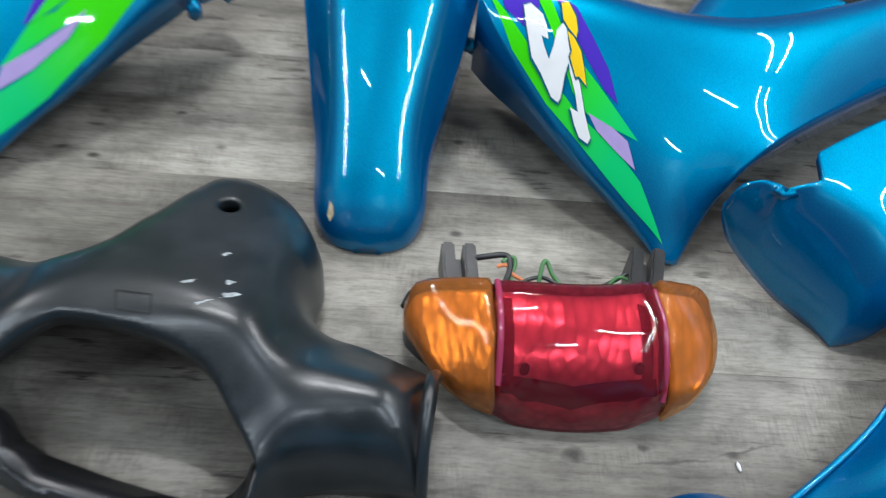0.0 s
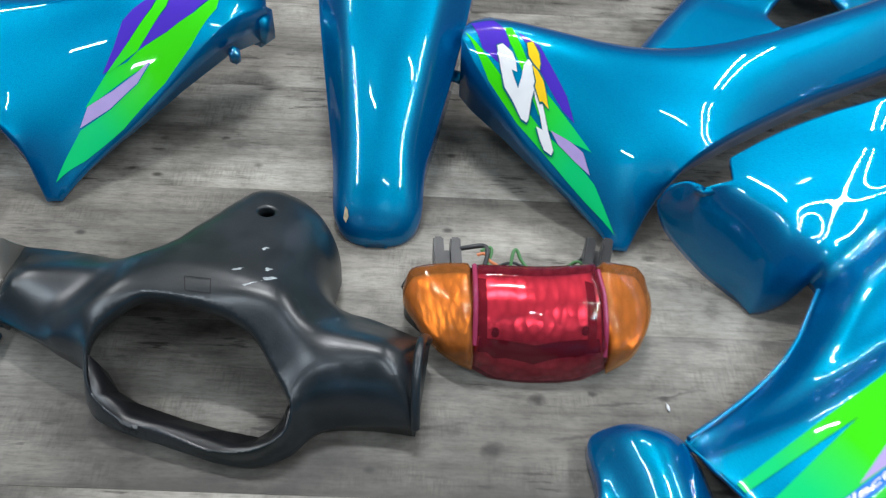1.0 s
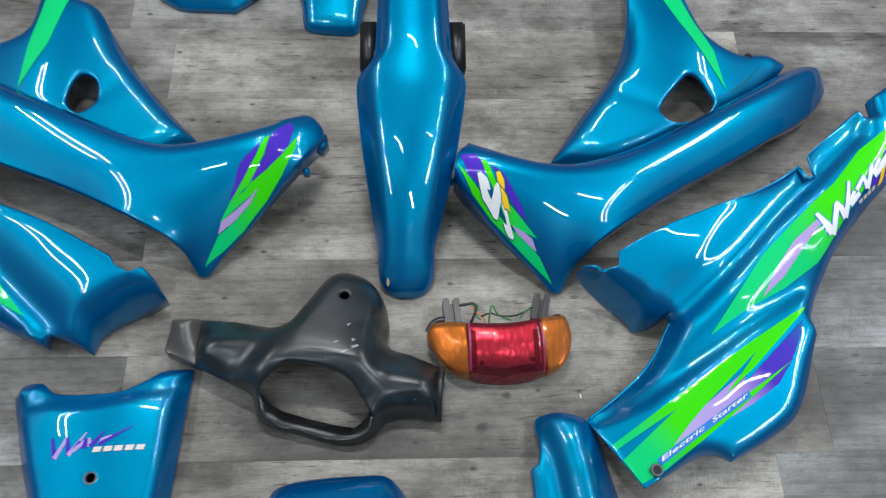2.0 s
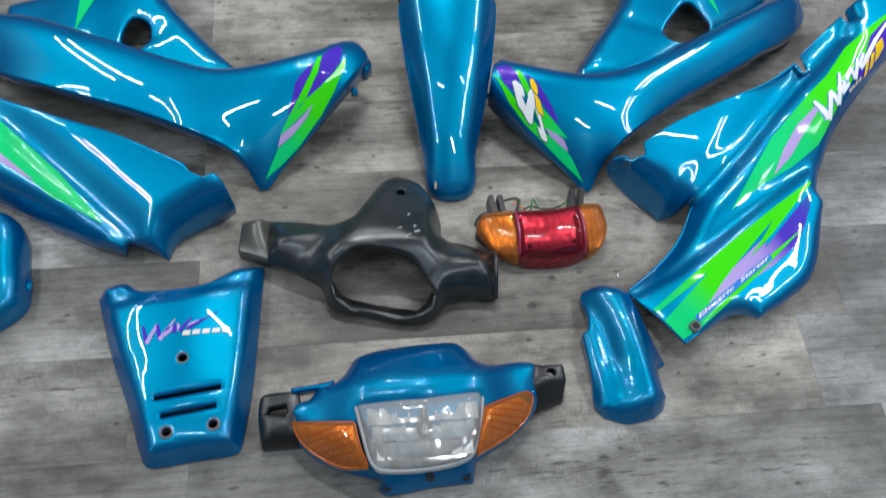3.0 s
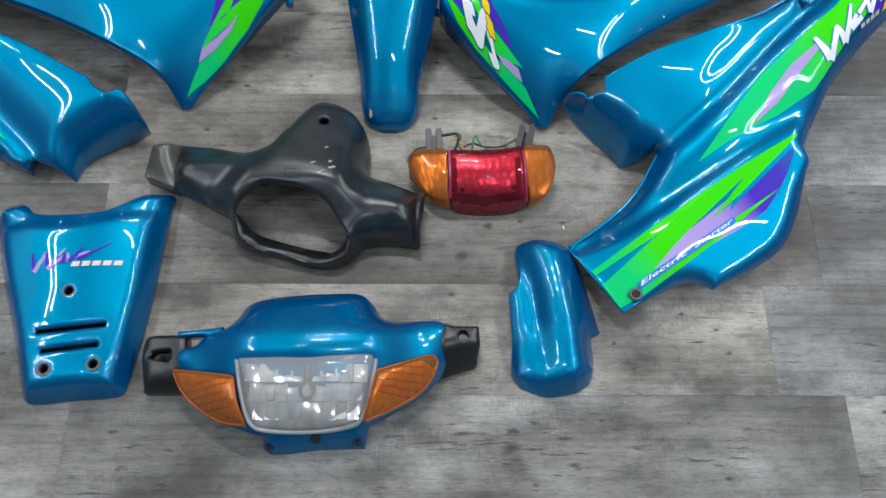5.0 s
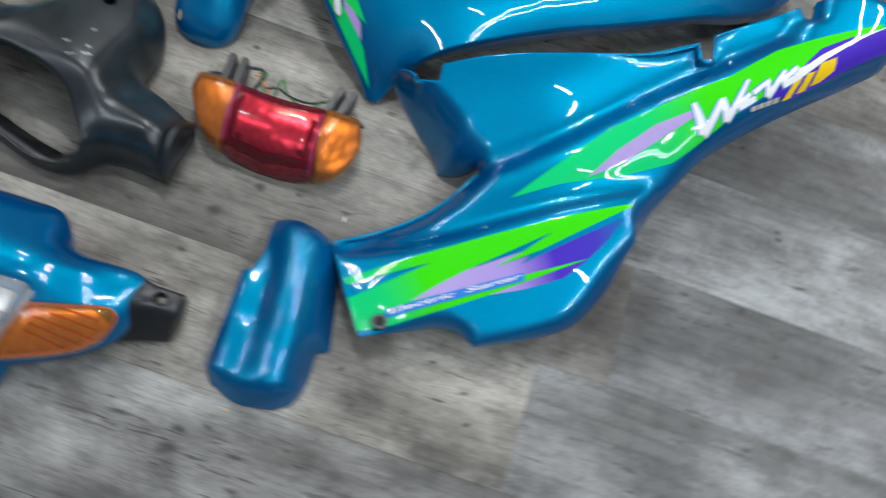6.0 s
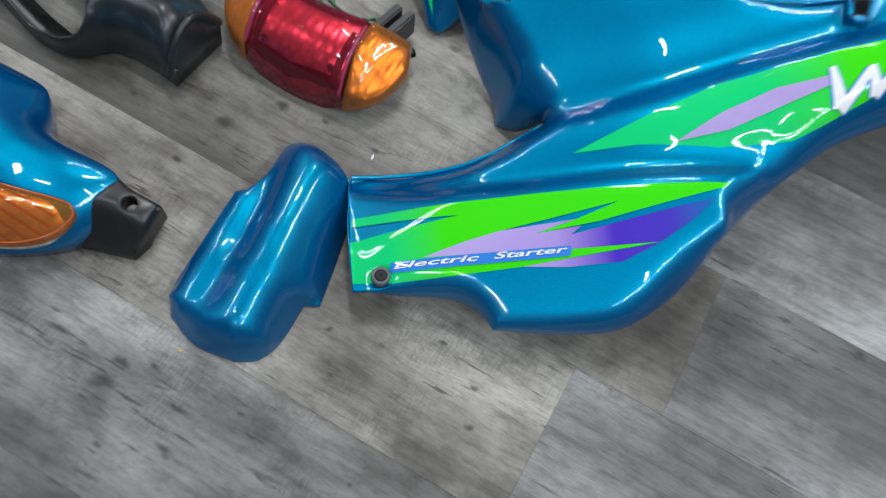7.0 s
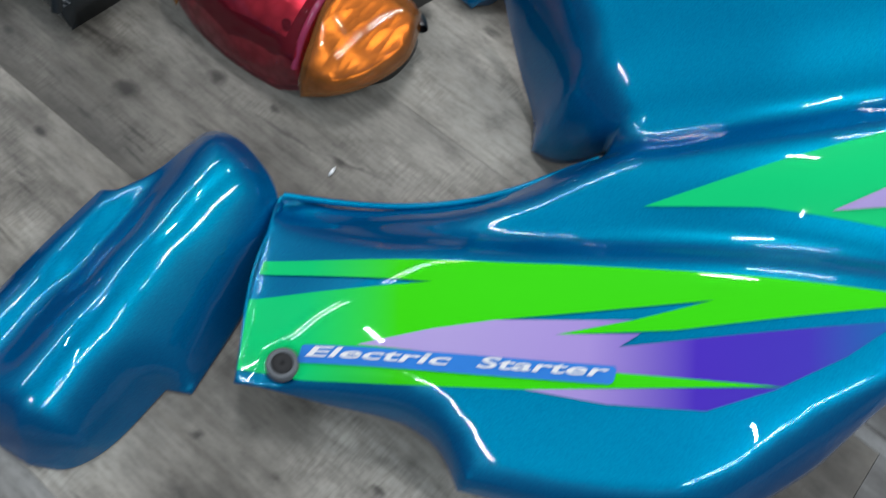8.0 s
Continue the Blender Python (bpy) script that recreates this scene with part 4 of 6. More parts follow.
        bmesh.ops.transform(bm, matrix=pose(x + inner, 0.533, 0.212, 25, 0, 0) @ Matrix.Diagonal((0.018, 0.026, 0.008, 1)), verts=bm.verts)
        bmesh.ops.bevel(bm, geom=bm.edges[:], offset=0.002, segments=2, affect="EDGES")
        part("lug_tab", bm, GREY_SLEEVE, lug_body, "pale grey tab")
    return fender


# ---- leg shields ----
def spine_crown(stations, side, lean, fall):
    """Crown of a long wing: heights along its spine, leaning and falling off to both sides."""
    rows, way = [], np.array(stations, float)
    along = np.r_[0, np.cumsum(np.hypot(*np.diff(way[:, :2], axis=0).T))]
    for s in np.arange(0, along[-1] + 0.001, 0.02):
        x, y, z = (float(np.mean([np.interp(s + d, along, way[:, k]) for d in (-0.03, 0, 0.03)])) for k in range(3))
        for off in (-0.045, -0.0225, 0.0, 0.0225, 0.045):
            rows.append((x + side[0] * off, y + side[1] * off, z + lean * off - fall * off * off))
    return rows


def leg_shield_right():
    leg = thing("leg_shield", "glossy teal leg shield wing with green, white and yellow decals", "leg shield", "leg shields")
    near = [(-0.014, 0.338, 0.15, 1, 0.012), (0.0, 0.314, 0.134, 0, 0.012), (0.028, 0.281, 0.106, 0, 0.012), (0.058, 0.248, 0.082, 0, 0.012), (0.088, 0.219, 0.061, 0, 0.01), (0.115, 0.197, 0.043, 0, 0.01), (0.14, 0.175, 0.026, 0, 0.01),
            (0.164, 0.151, 0.008, 1, 0.01), (0.182, 0.151, 0.006, 1), (0.198, 0.175, 0.03), (0.212, 0.192, 0.056, 0, 0.02), (0.232, 0.207, 0.08, 0, 0.022),
            (0.26, 0.226, 0.096, 0, 0.026), (0.30, 0.253, 0.102, 0, 0.028), (0.40, 0.317, 0.103, 0, 0.03), (0.50, 0.373, 0.102, 0, 0.03), (0.60, 0.433, 0.10, 0, 0.03), (0.70, 0.502, 0.08, 0, 0.03), (0.765, 0.585, 0.05, 0, 0.03)]
    far = [(0.768, 0.645, 0.04, 0, 0.03), (0.735, 0.648, 0.05), (0.67, 0.612, 0.07), (0.58, 0.556, 0.075), (0.435, 0.470, 0.085), (0.32, 0.405, 0.10), (0.22, 0.360, 0.125), (0.155, 0.350, 0.14), (0.10, 0.360, 0.145), (0.05, 0.385, 0.135),
           (0.015, 0.398, 0.135, 1), (-0.006, 0.37, 0.145)]
    top = [(0.0, 0.322, 0.152), (0.03, 0.287, 0.122), (0.06, 0.255, 0.098), (0.09, 0.226, 0.076), (0.12, 0.203, 0.058), (0.15, 0.172, 0.036), (0.063, 0.262, 0.105), (0.092, 0.238, 0.088), (0.055, 0.29, 0.132), (0.027, 0.326, 0.160),
           (0.059, 0.313, 0.162), (0.10, 0.27, 0.13), (0.135, 0.222, 0.092), (0.135, 0.2, 0.073), (0.165, 0.185, 0.06), (0.155, 0.235, 0.108), (0.128, 0.285, 0.146), (0.095, 0.322, 0.168), (0.055, 0.345, 0.175), (0.0, 0.355, 0.172),
           (0.012, 0.386, 0.153), (0.044, 0.375, 0.158), (0.10, 0.345, 0.168), (0.155, 0.325, 0.166), (0.20, 0.24, 0.118), (0.20, 0.30, 0.150)]
    top += spine_crown([(0.27, 0.310, 0.147), (0.35, 0.352, 0.145), (0.43, 0.396, 0.143), (0.51, 0.440, 0.140), (0.59, 0.488, 0.133), (0.66, 0.535, 0.121), (0.72, 0.585, 0.10)], (-0.5, 0.86), 0.28, 4.5)
    _, h = shell("panel", near + far, top, leg, TEAL, r=0.018, skirt=lambda x: float(np.interp(x, (0.0, 0.04, 0.10, 0.15, 0.19, 0.235, 0.6, 0.70, 0.75), (0.062, 0.058, 0.04, 0.015, 0.002, 0.07, 0.08, 0.05, 0.002))), flare=-0.002, grid=0.006, give=6e-3, ease=45,
                 grooves=[([(0.172, 0.165), (0.155, 0.228), (0.128, 0.285), (0.095, 0.323), (0.055, 0.347)], -0.003, 0.010)])
    return leg, h


def leg_shield_left():
    leg = thing("leg_shield", "glossy teal leg shield wing with lime, mint and violet decals", "leg shield", "leg shields")
    near = [(-0.462, 0.190, 0.008, 1), (-0.480, 0.190, 0.006, 1), (-0.494, 0.210, 0.03), (-0.502, 0.221, 0.056, 0, 0.02), (-0.518, 0.231, 0.08, 0, 0.022), (-0.545, 0.244, 0.096, 0, 0.026), (-0.582, 0.263, 0.102, 0, 0.028), (-0.71, 0.326, 0.103, 0, 0.03),
            (-0.885, 0.400, 0.10, 0, 0.03), (-0.99, 0.458, 0.08, 0, 0.03), (-1.07, 0.55, 0.05, 0, 0.03)]
    far = [(-1.09, 0.63, 0.04, 0, 0.03), (-1.04, 0.63, 0.07), (-0.925, 0.595, 0.08), (-0.80, 0.535, 0.08), (-0.63, 0.448, 0.095), (-0.55, 0.410, 0.115), (-0.47, 0.398, 0.14), (-0.405, 0.412, 0.145),
           (-0.345, 0.436, 0.14), (-0.310, 0.455, 0.135, 0, 0.012), (-0.280, 0.462, 0.13, 0, 0.012), (-0.258, 0.446, 0.12, 0, 0.012), (-0.252, 0.424, 0.115, 1, 0.012), (-0.268, 0.398, 0.125, 0, 0.012), (-0.290, 0.368, 0.128, 0, 0.012),
           (-0.326, 0.327, 0.104, 0, 0.012), (-0.356, 0.293, 0.083, 0, 0.012), (-0.386, 0.262, 0.062, 0, 0.01), (-0.413, 0.238, 0.044, 0, 0.01), (-0.438, 0.214, 0.027, 0, 0.01)]
    top = [(-0.298, 0.365, 0.146), (-0.328, 0.333, 0.122), (-0.358, 0.30, 0.099), (-0.388, 0.27, 0.077), (-0.418, 0.245, 0.058), (-0.448, 0.212, 0.036), (-0.361, 0.307, 0.106), (-0.39, 0.282, 0.09), (-0.353, 0.333, 0.132), (-0.322, 0.372, 0.157),
           (-0.357, 0.356, 0.161), (-0.398, 0.313, 0.13), (-0.433, 0.264, 0.092), (-0.433, 0.243, 0.074), (-0.463, 0.226, 0.06), (-0.453, 0.278, 0.108), (-0.426, 0.328, 0.146), (-0.393, 0.365, 0.168), (-0.353, 0.39, 0.175), (-0.305, 0.41, 0.165),
           (-0.275, 0.42, 0.145), (-0.265, 0.44, 0.135), (-0.31, 0.435, 0.15), (-0.342, 0.418, 0.158), (-0.398, 0.39, 0.168), (-0.453, 0.37, 0.166), (-0.50, 0.29, 0.122), (-0.50, 0.345, 0.150)]
    top += spine_crown([(-0.58, 0.343, 0.1455), (-0.66, 0.381, 0.1435), (-0.74, 0.419, 0.141), (-0.82, 0.457, 0.137), (-0.90, 0.495, 0.131), (-0.98, 0.537, 0.119), (-1.05, 0.585, 0.10)], (0.42, 0.9), 0.28, 4.5)
    _, h = shell("panel", near + far, top, leg, TEAL, r=0.018, skirt=lambda x: float(np.interp(-x, (0.25, 0.29, 0.34, 0.40, 0.45, 0.49, 0.53, 0.9, 1.0, 1.06), (0.07, 0.085, 0.07, 0.045, 0.018, 0.002, 0.07, 0.08, 0.05, 0.002))), flare=-0.002, grid=0.006, give=6e-3, ease=45,
                 grooves=[([(-0.470, 0.205), (-0.453, 0.271), (-0.426, 0.328), (-0.393, 0.366), (-0.353, 0.39)], -0.003, 0.010)])
    return leg, h


# ---- inner shields behind the legs ----
def inner_shield_right():
    shield = thing("inner_shield", "teal inner leg shield with a round cut-out and a green stripe", "leg shield", "inner shields")
    rim = [(0.19, 0.44, 0.003, 1), (0.25, 0.532, 0.006), (0.302, 0.602, 0.012), (0.342, 0.66, 0.03), (0.362, 0.715, 0.06), (0.372, 0.78, 0.08), (0.38, 0.90, 0.09, 1), (0.48, 0.89, 0.09, 1),
           (0.505, 0.76, 0.085), (0.538, 0.71, 0.07), (0.60, 0.678, 0.055), (0.668, 0.682, 0.045), (0.702, 0.66, 0.04, 1), (0.62, 0.57, 0.02), (0.45, 0.47, 0.006), (0.30, 0.42, 0.003)]
    top = [(0.24, 0.48, 0.045), (0.31, 0.55, 0.06), (0.36, 0.62, 0.074), (0.40, 0.70, 0.086), (0.43, 0.80, 0.09), (0.45, 0.62, 0.085), (0.50, 0.70, 0.09), (0.55, 0.62, 0.075), (0.62, 0.64, 0.06), (0.42, 0.50, 0.07)]
    cut = [(0.408, 0.523), (0.420, 0.548), (0.445, 0.577), (0.472, 0.605), (0.482, 0.606), (0.497, 0.592), (0.510, 0.565), (0.520, 0.542), (0.500, 0.515), (0.46, 0.498), (0.428, 0.497)]
    crease = [(0.30, 0.605), (0.34, 0.57), (0.38, 0.545), (0.41, 0.53)]
    _, h = shell("panel", rim, top, shield, TEAL, r=0.025, skirt=0.03, holes=[[tuple(p[:2]) for p in rounded_loop([(x, y, 0) for x, y in cut], 0.01)]], grid=0.008, grooves=[(crease, 0.006, 0.006)])
    sticker("stripe", [(0.42, 0.86), (0.47, 0.84), (0.501, 0.745), (0.536, 0.662), (0.549, 0.570), (0.512, 0.65), (0.470, 0.735)], h, MINT, shield, label="mint green stripe decal")
    # Dark ring on the surface stands in for the shade of a hole.
    ring_part("screw_hole_shade", (0.618, 0.668, float(h([(0.618, 0.668)])[0])), 0.009, 0.005, 0.002, DARK, shield)
    stroke("seam", [(0.561, 0.570), (0.602, 0.603), (0.636, 0.642)], (0.003, 0.004, 0.002), h, DEEP_TEAL, shield, 0.0006, "dark moulded seam")
    return shield


def inner_shield_left():
    shield = thing("inner_shield", "teal inner leg shield with a dark cut-out and a green stripe", "leg shield", "inner shields")
    rim = [(-0.52, 0.495, 0.003, 1), (-0.593, 0.578, 0.006), (-0.665, 0.668, 0.02), (-0.705, 0.73, 0.05), (-0.735, 0.775, 0.07, 0), (-0.765, 0.79, 0.08), (-0.85, 0.815, 0.08, 1), (-0.872, 0.735, 0.06),
           (-0.905, 0.715, 0.05), (-1.02, 0.69, 0.035, 1), (-1.03, 0.63, 0.02), (-0.90, 0.55, 0.006), (-0.72, 0.46, 0.004), (-0.60, 0.44, 0.003)]
    top = [(-0.60, 0.53, 0.05), (-0.68, 0.62, 0.068), (-0.72, 0.70, 0.08), (-0.79, 0.74, 0.087), (-0.80, 0.62, 0.08), (-0.88, 0.66, 0.07), (-0.95, 0.66, 0.05), (-0.75, 0.52, 0.068)]
    cut = [(-0.760, 0.540), (-0.757, 0.578), (-0.742, 0.608), (-0.728, 0.607), (-0.709, 0.590), (-0.706, 0.553), (-0.718, 0.530), (-0.738, 0.520)]
    crease = [(-0.706, 0.55), (-0.685, 0.575), (-0.655, 0.615)]
    _, h = shell("panel", rim, top, shield, TEAL, r=0.025, skirt=0.03, holes=[[tuple(p[:2]) for p in rounded_loop([(x, y, 0) for x, y in cut], 0.01)]], grid=0.008, grooves=[(crease, 0.006, 0.006)])
    sticker("stripe", [(-0.84, 0.80), (-0.79, 0.79), (-0.815, 0.674), (-0.86, 0.575), (-0.856, 0.67)], h, MINT, shield, label="mint green stripe decal")
    return shield


# ---- front cover with two slots ----
def front_cover():
    cover = thing("front_cover", "glossy teal front cover with two slots and script badge", "motorcycle front cover")
    rim = [(-0.762, -0.037, 0.012, 1), (-0.749, -0.019, 0.02), (-0.713, -0.017, 0.03), (-0.688, -0.036, 0.036, 0), (-0.622, -0.041, 0.045), (-0.572, -0.035, 0.045), (-0.538, -0.016, 0.04), (-0.512, 0.003, 0.03),
           (-0.469, 0.010, 0.015, 1), (-0.476, -0.083, 0.012), (-0.486, -0.213, 0.008), (-0.503, -0.322, 0.004), (-0.513, -0.337, 0.003), (-0.578, -0.344, 0.003), (-0.650, -0.35, 0.003), (-0.664, -0.338, 0.003),
           (-0.691, -0.253, 0.008), (-0.729, -0.148, 0.012)]
    top = [(-0.735, -0.068, 0.045), (-0.69, -0.072, 0.057), (-0.634, -0.073, 0.063), (-0.58, -0.066, 0.064), (-0.537, -0.057, 0.06), (-0.49, -0.04, 0.045), (-0.60, -0.18, 0.062), (-0.69, -0.18, 0.047), (-0.505, -0.18, 0.047),
           (-0.62, -0.305, 0.05), (-0.545, -0.298, 0.05), (-0.645, -0.33, 0.04), (-0.52, -0.32, 0.04)]
    slots = [[(-0.642, -0.250), (-0.59, -0.245), (-0.535, -0.237), (-0.535, -0.230), (-0.59, -0.238), (-0.642, -0.243)],
             [(-0.63, -0.281), (-0.587, -0.276), (-0.542, -0.269), (-0.542, -0.262), (-0.587, -0.269), (-0.63, -0.274)]]
    bores = [disc_loop(-0.598, -0.181, 0.007), disc_loop(-0.619, -0.305, 0.007), disc_loop(-0.545, -0.297, 0.007)]
    _, h = shell("panel", rim, top, cover, TEAL, r=0.020, chamfer=True, ease=3, give=2e-3, skirt=0.02, holes=slots + bores, hole_r=0.009, hole_drop=0.004, grid=0.0055,
                 grooves=[([(-0.76, -0.06), (-0.69, -0.052), (-0.62, -0.054), (-0.54, -0.036), (-0.47, -0.02)], 0.010, 0.013)])
    for x, y in ((-0.598, -0.181), (-0.619, -0.305), (-0.545, -0.297)):
        ring_part("washer", (x, y, float(h([(x, y + 0.0125)])[0]) - 0.003), 0.012, 0.0075, 0.0022, RUBBER, cover, "grey rubber washer")
    # Added dark block makes the slots and bores look shaded inside.
    block("slot_shade_block", (-0.66, -0.32, 0.002), (-0.52, -0.16, 0.012), DARK, cover)
    script = [((-0.668, -0.118), (-0.660, -0.150), 0.004, 0.008), ((-0.660, -0.150), (-0.643, -0.117), 0.008, 0.005), ((-0.643, -0.117), (-0.638, -0.146), 0.004, 0.008), ((-0.638, -0.146), (-0.613, -0.110), 0.008, 0.002),
              ((-0.622, -0.124), (-0.631, -0.139), 0.004, 0.007), ((-0.631, -0.139), (-0.611, -0.122), 0.007, 0.005), ((-0.612, -0.120), (-0.615, -0.136), 0.005, 0.007), ((-0.608, -0.119), (-0.605, -0.133), 0.004, 0.007), ((-0.605, -0.133), (-0.585, -0.108), 0.007, 0.002),
              ((-0.581, -0.118), (-0.592, -0.130), 0.004, 0.006), ((-0.592, -0.130), (-0.568, -0.114), 0.006, 0.004), ((-0.590, -0.122), (-0.573, -0.116), 0.003, 0.004), ((-0.584, -0.125), (-0.541, -0.098), 0.005, 0.001)]
    for k, (a, b, wide, thin) in enumerate(script):
        stroke("badge_stroke", [a, b], (wide, thin), h, LILAC if k % 2 else VIOLET, cover, 0.001 + 0.00005 * k)
    for i in range(5):
        x = -0.600 + 0.0162 * i
        y = -0.1425 + 0.0012 * i
        sticker("badge_bar", [(x, y), (x + 0.0125, y + 0.001), (x + 0.0145, y + 0.0095), (x + 0.002, y + 0.0085)], h, SILVER, cover, lift=0.0018, grid=0.02)
    return cover


# ---- headlight cowl ----
def headlight_cowl():
    cowl = thing("headlight_cowl", "teal handlebar headlight cowl with clear headlamp and amber indicators", "headlight cowl")
    upper = [(-0.418, -0.312, 0.03), (-0.424, -0.288, 0.045), (-0.408, -0.276, 0.055), (-0.388, -0.272, 0.058), (-0.378, -0.262, 0.06), (-0.368, -0.252, 0.062), (-0.342, -0.246, 0.065), (-0.324, -0.229, 0.065), (-0.310, -0.206, 0.06), (-0.287, -0.196, 0.06),
             (-0.239, -0.189, 0.06), (-0.182, -0.186, 0.06), (-0.135, -0.188, 0.06), (-0.114, -0.206, 0.06), (-0.099, -0.226, 0.06), (-0.078, -0.232, 0.06), (-0.013, -0.230, 0.055), (0.004, -0.24, 0.05)]
    lower = [(0.002, -0.285, 0.032), (-0.014, -0.318, 0.024), (-0.056, -0.352, 0.02), (-0.118, -0.387, 0.018, 1), (-0.125, -0.418, 0.002, 1), (-0.188, -0.420, 0.002), (-0.266, -0.427, 0.002), (-0.281, -0.418, 0.002, 1),
             (-0.278, -0.403, 0.015, 1), (-0.302, -0.397, 0.018), (-0.363, -0.374, 0.02), (-0.402, -0.343, 0.024)]
    top = [(-0.29, -0.22, 0.088), (-0.21, -0.21, 0.092), (-0.13, -0.22, 0.088), (-0.30, -0.285, 0.118), (-0.205, -0.287, 0.132), (-0.11, -0.28, 0.118), (-0.21, -0.25, 0.115), (-0.37, -0.285, 0.075), (-0.41, -0.295, 0.06),
           (-0.05, -0.265, 0.075), (-0.005, -0.27, 0.06), (-0.30, -0.35, 0.078), (-0.205, -0.35, 0.085), (-0.115, -0.345, 0.078), (-0.28, -0.395, 0.045), (-0.205, -0.405, 0.035), (-0.13, -0.39, 0.045), (-0.37, -0.345, 0.05), (-0.05, -0.335, 0.05)]
    _, h = shell("shell", upper + lower, top, cowl, TEAL, r=0.02, skirt=0.03, flare=-0.003, grid=0.006,
                 grooves=[([(-0.305, -0.312), (-0.205, -0.318), (-0.108, -0.308)], 0.012, 0.008)])
    bed = [(-0.312, -0.299, 0.09, 1), (-0.253, -0.300, 0.10), (-0.183, -0.296, 0.10), (-0.104, -0.289, 0.09, 1), (-0.110, -0.335, 0.085), (-0.122, -0.378, 0.066), (-0.136, -0.394, 0.060), (-0.20, -0.404, 0.056), (-0.278, -0.401, 0.060), (-0.292, -0.388, 0.066), (-0.302, -0.350, 0.085)]
    bowl, _ = shell("reflector", bed, [(-0.29, -0.32, 0.088), (-0.12, -0.315, 0.088), (-0.205, -0.31, 0.09), (-0.205, -0.35, 0.082), (-0.205, -0.39, 0.068), (-0.27, -0.385, 0.068), (-0.14, -0.38, 0.068)], cowl, CHROME,
          r=0.01, skirt=0.01, grid=0.006, label="silver faceted reflector", thick=0)
    glass = [(x, y, z + 0.008, s) for x, y, z, s in [(*b, 0)[:4] for b in bed]]
    shell("headlamp_lens", glass, [(-0.30, -0.31, 0.112), (-0.205, -0.305, 0.122), (-0.112, -0.303, 0.112), (-0.205, -0.35, 0.118), (-0.28, -0.36, 0.108), (-0.13, -0.355, 0.108), (-0.205, -0.395, 0.088), (-0.275, -0.39, 0.084), (-0.14, -0.385, 0.084)],
          cowl, CLEAR, r=0.012, skirt=0.008, grid=0.006, label="clear headlamp lens", thick=0)
    dice = random.Random(11)
    for row in range(3):
        y = -0.326 - 0.026 * row
        half = 0.089 - 0.006 * row
        for col in range(9):
            wide = 2 * half / 9
            x = -0.2055 + wide * (col - 4)
            depth = 0.100 - 0.0085 * row + 0.0012 * abs(col - 4)
            bm = bmesh.new()
            bmesh.ops.create_grid(bm, x_segments=4, y_segments=4, size=0.5)
            for v in bm.verts:
                v.co.z = 0.16 * (v.co.x ** 2 + v.co.y ** 2)
            bmesh.ops.transform(bm, matrix=pose(x, y, depth, dice.uniform(-14, 14), dice.uniform(-14, 14) + 3 * (4 - col), 0) @ Matrix.Diagonal((wide, 0.026, wide, 1)), verts=bm.verts)
            part("facet", bm, CHROME, bowl)
    for col in range(7):
        x = -0.270 + 0.0215 * col
        tube("flute", [(x, -0.309, 0.102), (x, -0.322, 0.105), (x, -0.331, 0.103)], 0.0022, CHROME, bowl)
    edge = [tuple(q[:3]) for q in rounded_loop([(x, y, z + 0.009, *rest) for x, y, z, *rest in bed], 0.012)]
    tube("bezel", edge + edge[:2], 0.0035, BEZEL, cowl, "pale clear rim of the headlamp")
    # Near-black rings take the place of shade inside three holes.
    for x, y, tall in ((-0.197, -0.409, 0.034), (-0.268, -0.416, 0.018), (-0.136, -0.409, 0.020)):
        ring_part("screw_hole_shade", (x, y, tall), 0.007, 0.002, 0.003, DARK, cowl, "dark ring that stands in for a shaded screw hole", 16)
    grey = plain("bulb_shield_grey", (0.16, 0.15, 0.14), 0.3, 0.6)
    bm = bmesh.new()
    bmesh.ops.create_uvsphere(bm, u_segments=20, v_segments=12, radius=1)
    bmesh.ops.transform(bm, matrix=pose(-0.204, -0.349, 0.100) @ Matrix.Diagonal((0.013, 0.017, 0.009, 1)), verts=bm.verts)
    shield = part("bulb_shield", bm, grey, cowl, "dark grey bulb shield")
    bm = bmesh.new()
    bmesh.ops.create_uvsphere(bm, u_segments=16, v_segments=10, radius=1)
    bmesh.ops.transform(bm, matrix=pose(-0.204, -0.353, 0.108) @ Matrix.Diagonal((0.006, 0.009, 0.005, 1)), verts=bm.verts)
    part("bulb", bm, CHROME, shield, "silver bulb tip")
    tube("bulb_stem", [(-0.204, -0.318, 0.106), (-0.204, -0.335, 0.106)], 0.006, grey, shield)
    left = [(-0.416, -0.310, 0.038, 1), (-0.36, -0.321, 0.062), (-0.314, -0.330, 0.078, 1), (-0.308, -0.365, 0.07), (-0.296, -0.396, 0.05, 1), (-0.341, -0.386, 0.03), (-0.387, -0.356, 0.027), (-0.408, -0.332, 0.03)]
    right = [(-0.103, -0.320, 0.078, 1), (-0.06, -0.302, 0.06), (-0.021, -0.286, 0.04), (-0.013, -0.293, 0.035, 0), (-0.025, -0.324, 0.027), (-0.058, -0.353, 0.027), (-0.122, -0.390, 0.05, 1), (-0.112, -0.355, 0.07)]
    for loop in (left, right):
        mid = np.mean([p[:2] for p in loop], 0)
        lamp, _ = shell("indicator_lens", [(x, y, z + 0.021, *rest) for x, y, z, *rest in loop], [(x * 0.8 + mid[0] * 0.2, y * 0.8 + mid[1] * 0.2, z + 0.033) for x, y, z, *_ in loop] + [(*mid, 0.092)], cowl, AMBER,
                        r=0.012, skirt=0.012, grid=0.006, label="amber indicator lens", thick=0)
        edge = [tuple(q[:3]) for q in rounded_loop([(x, y, z + 0.0225, *rest) for x, y, z, *rest in loop], 0.012)]
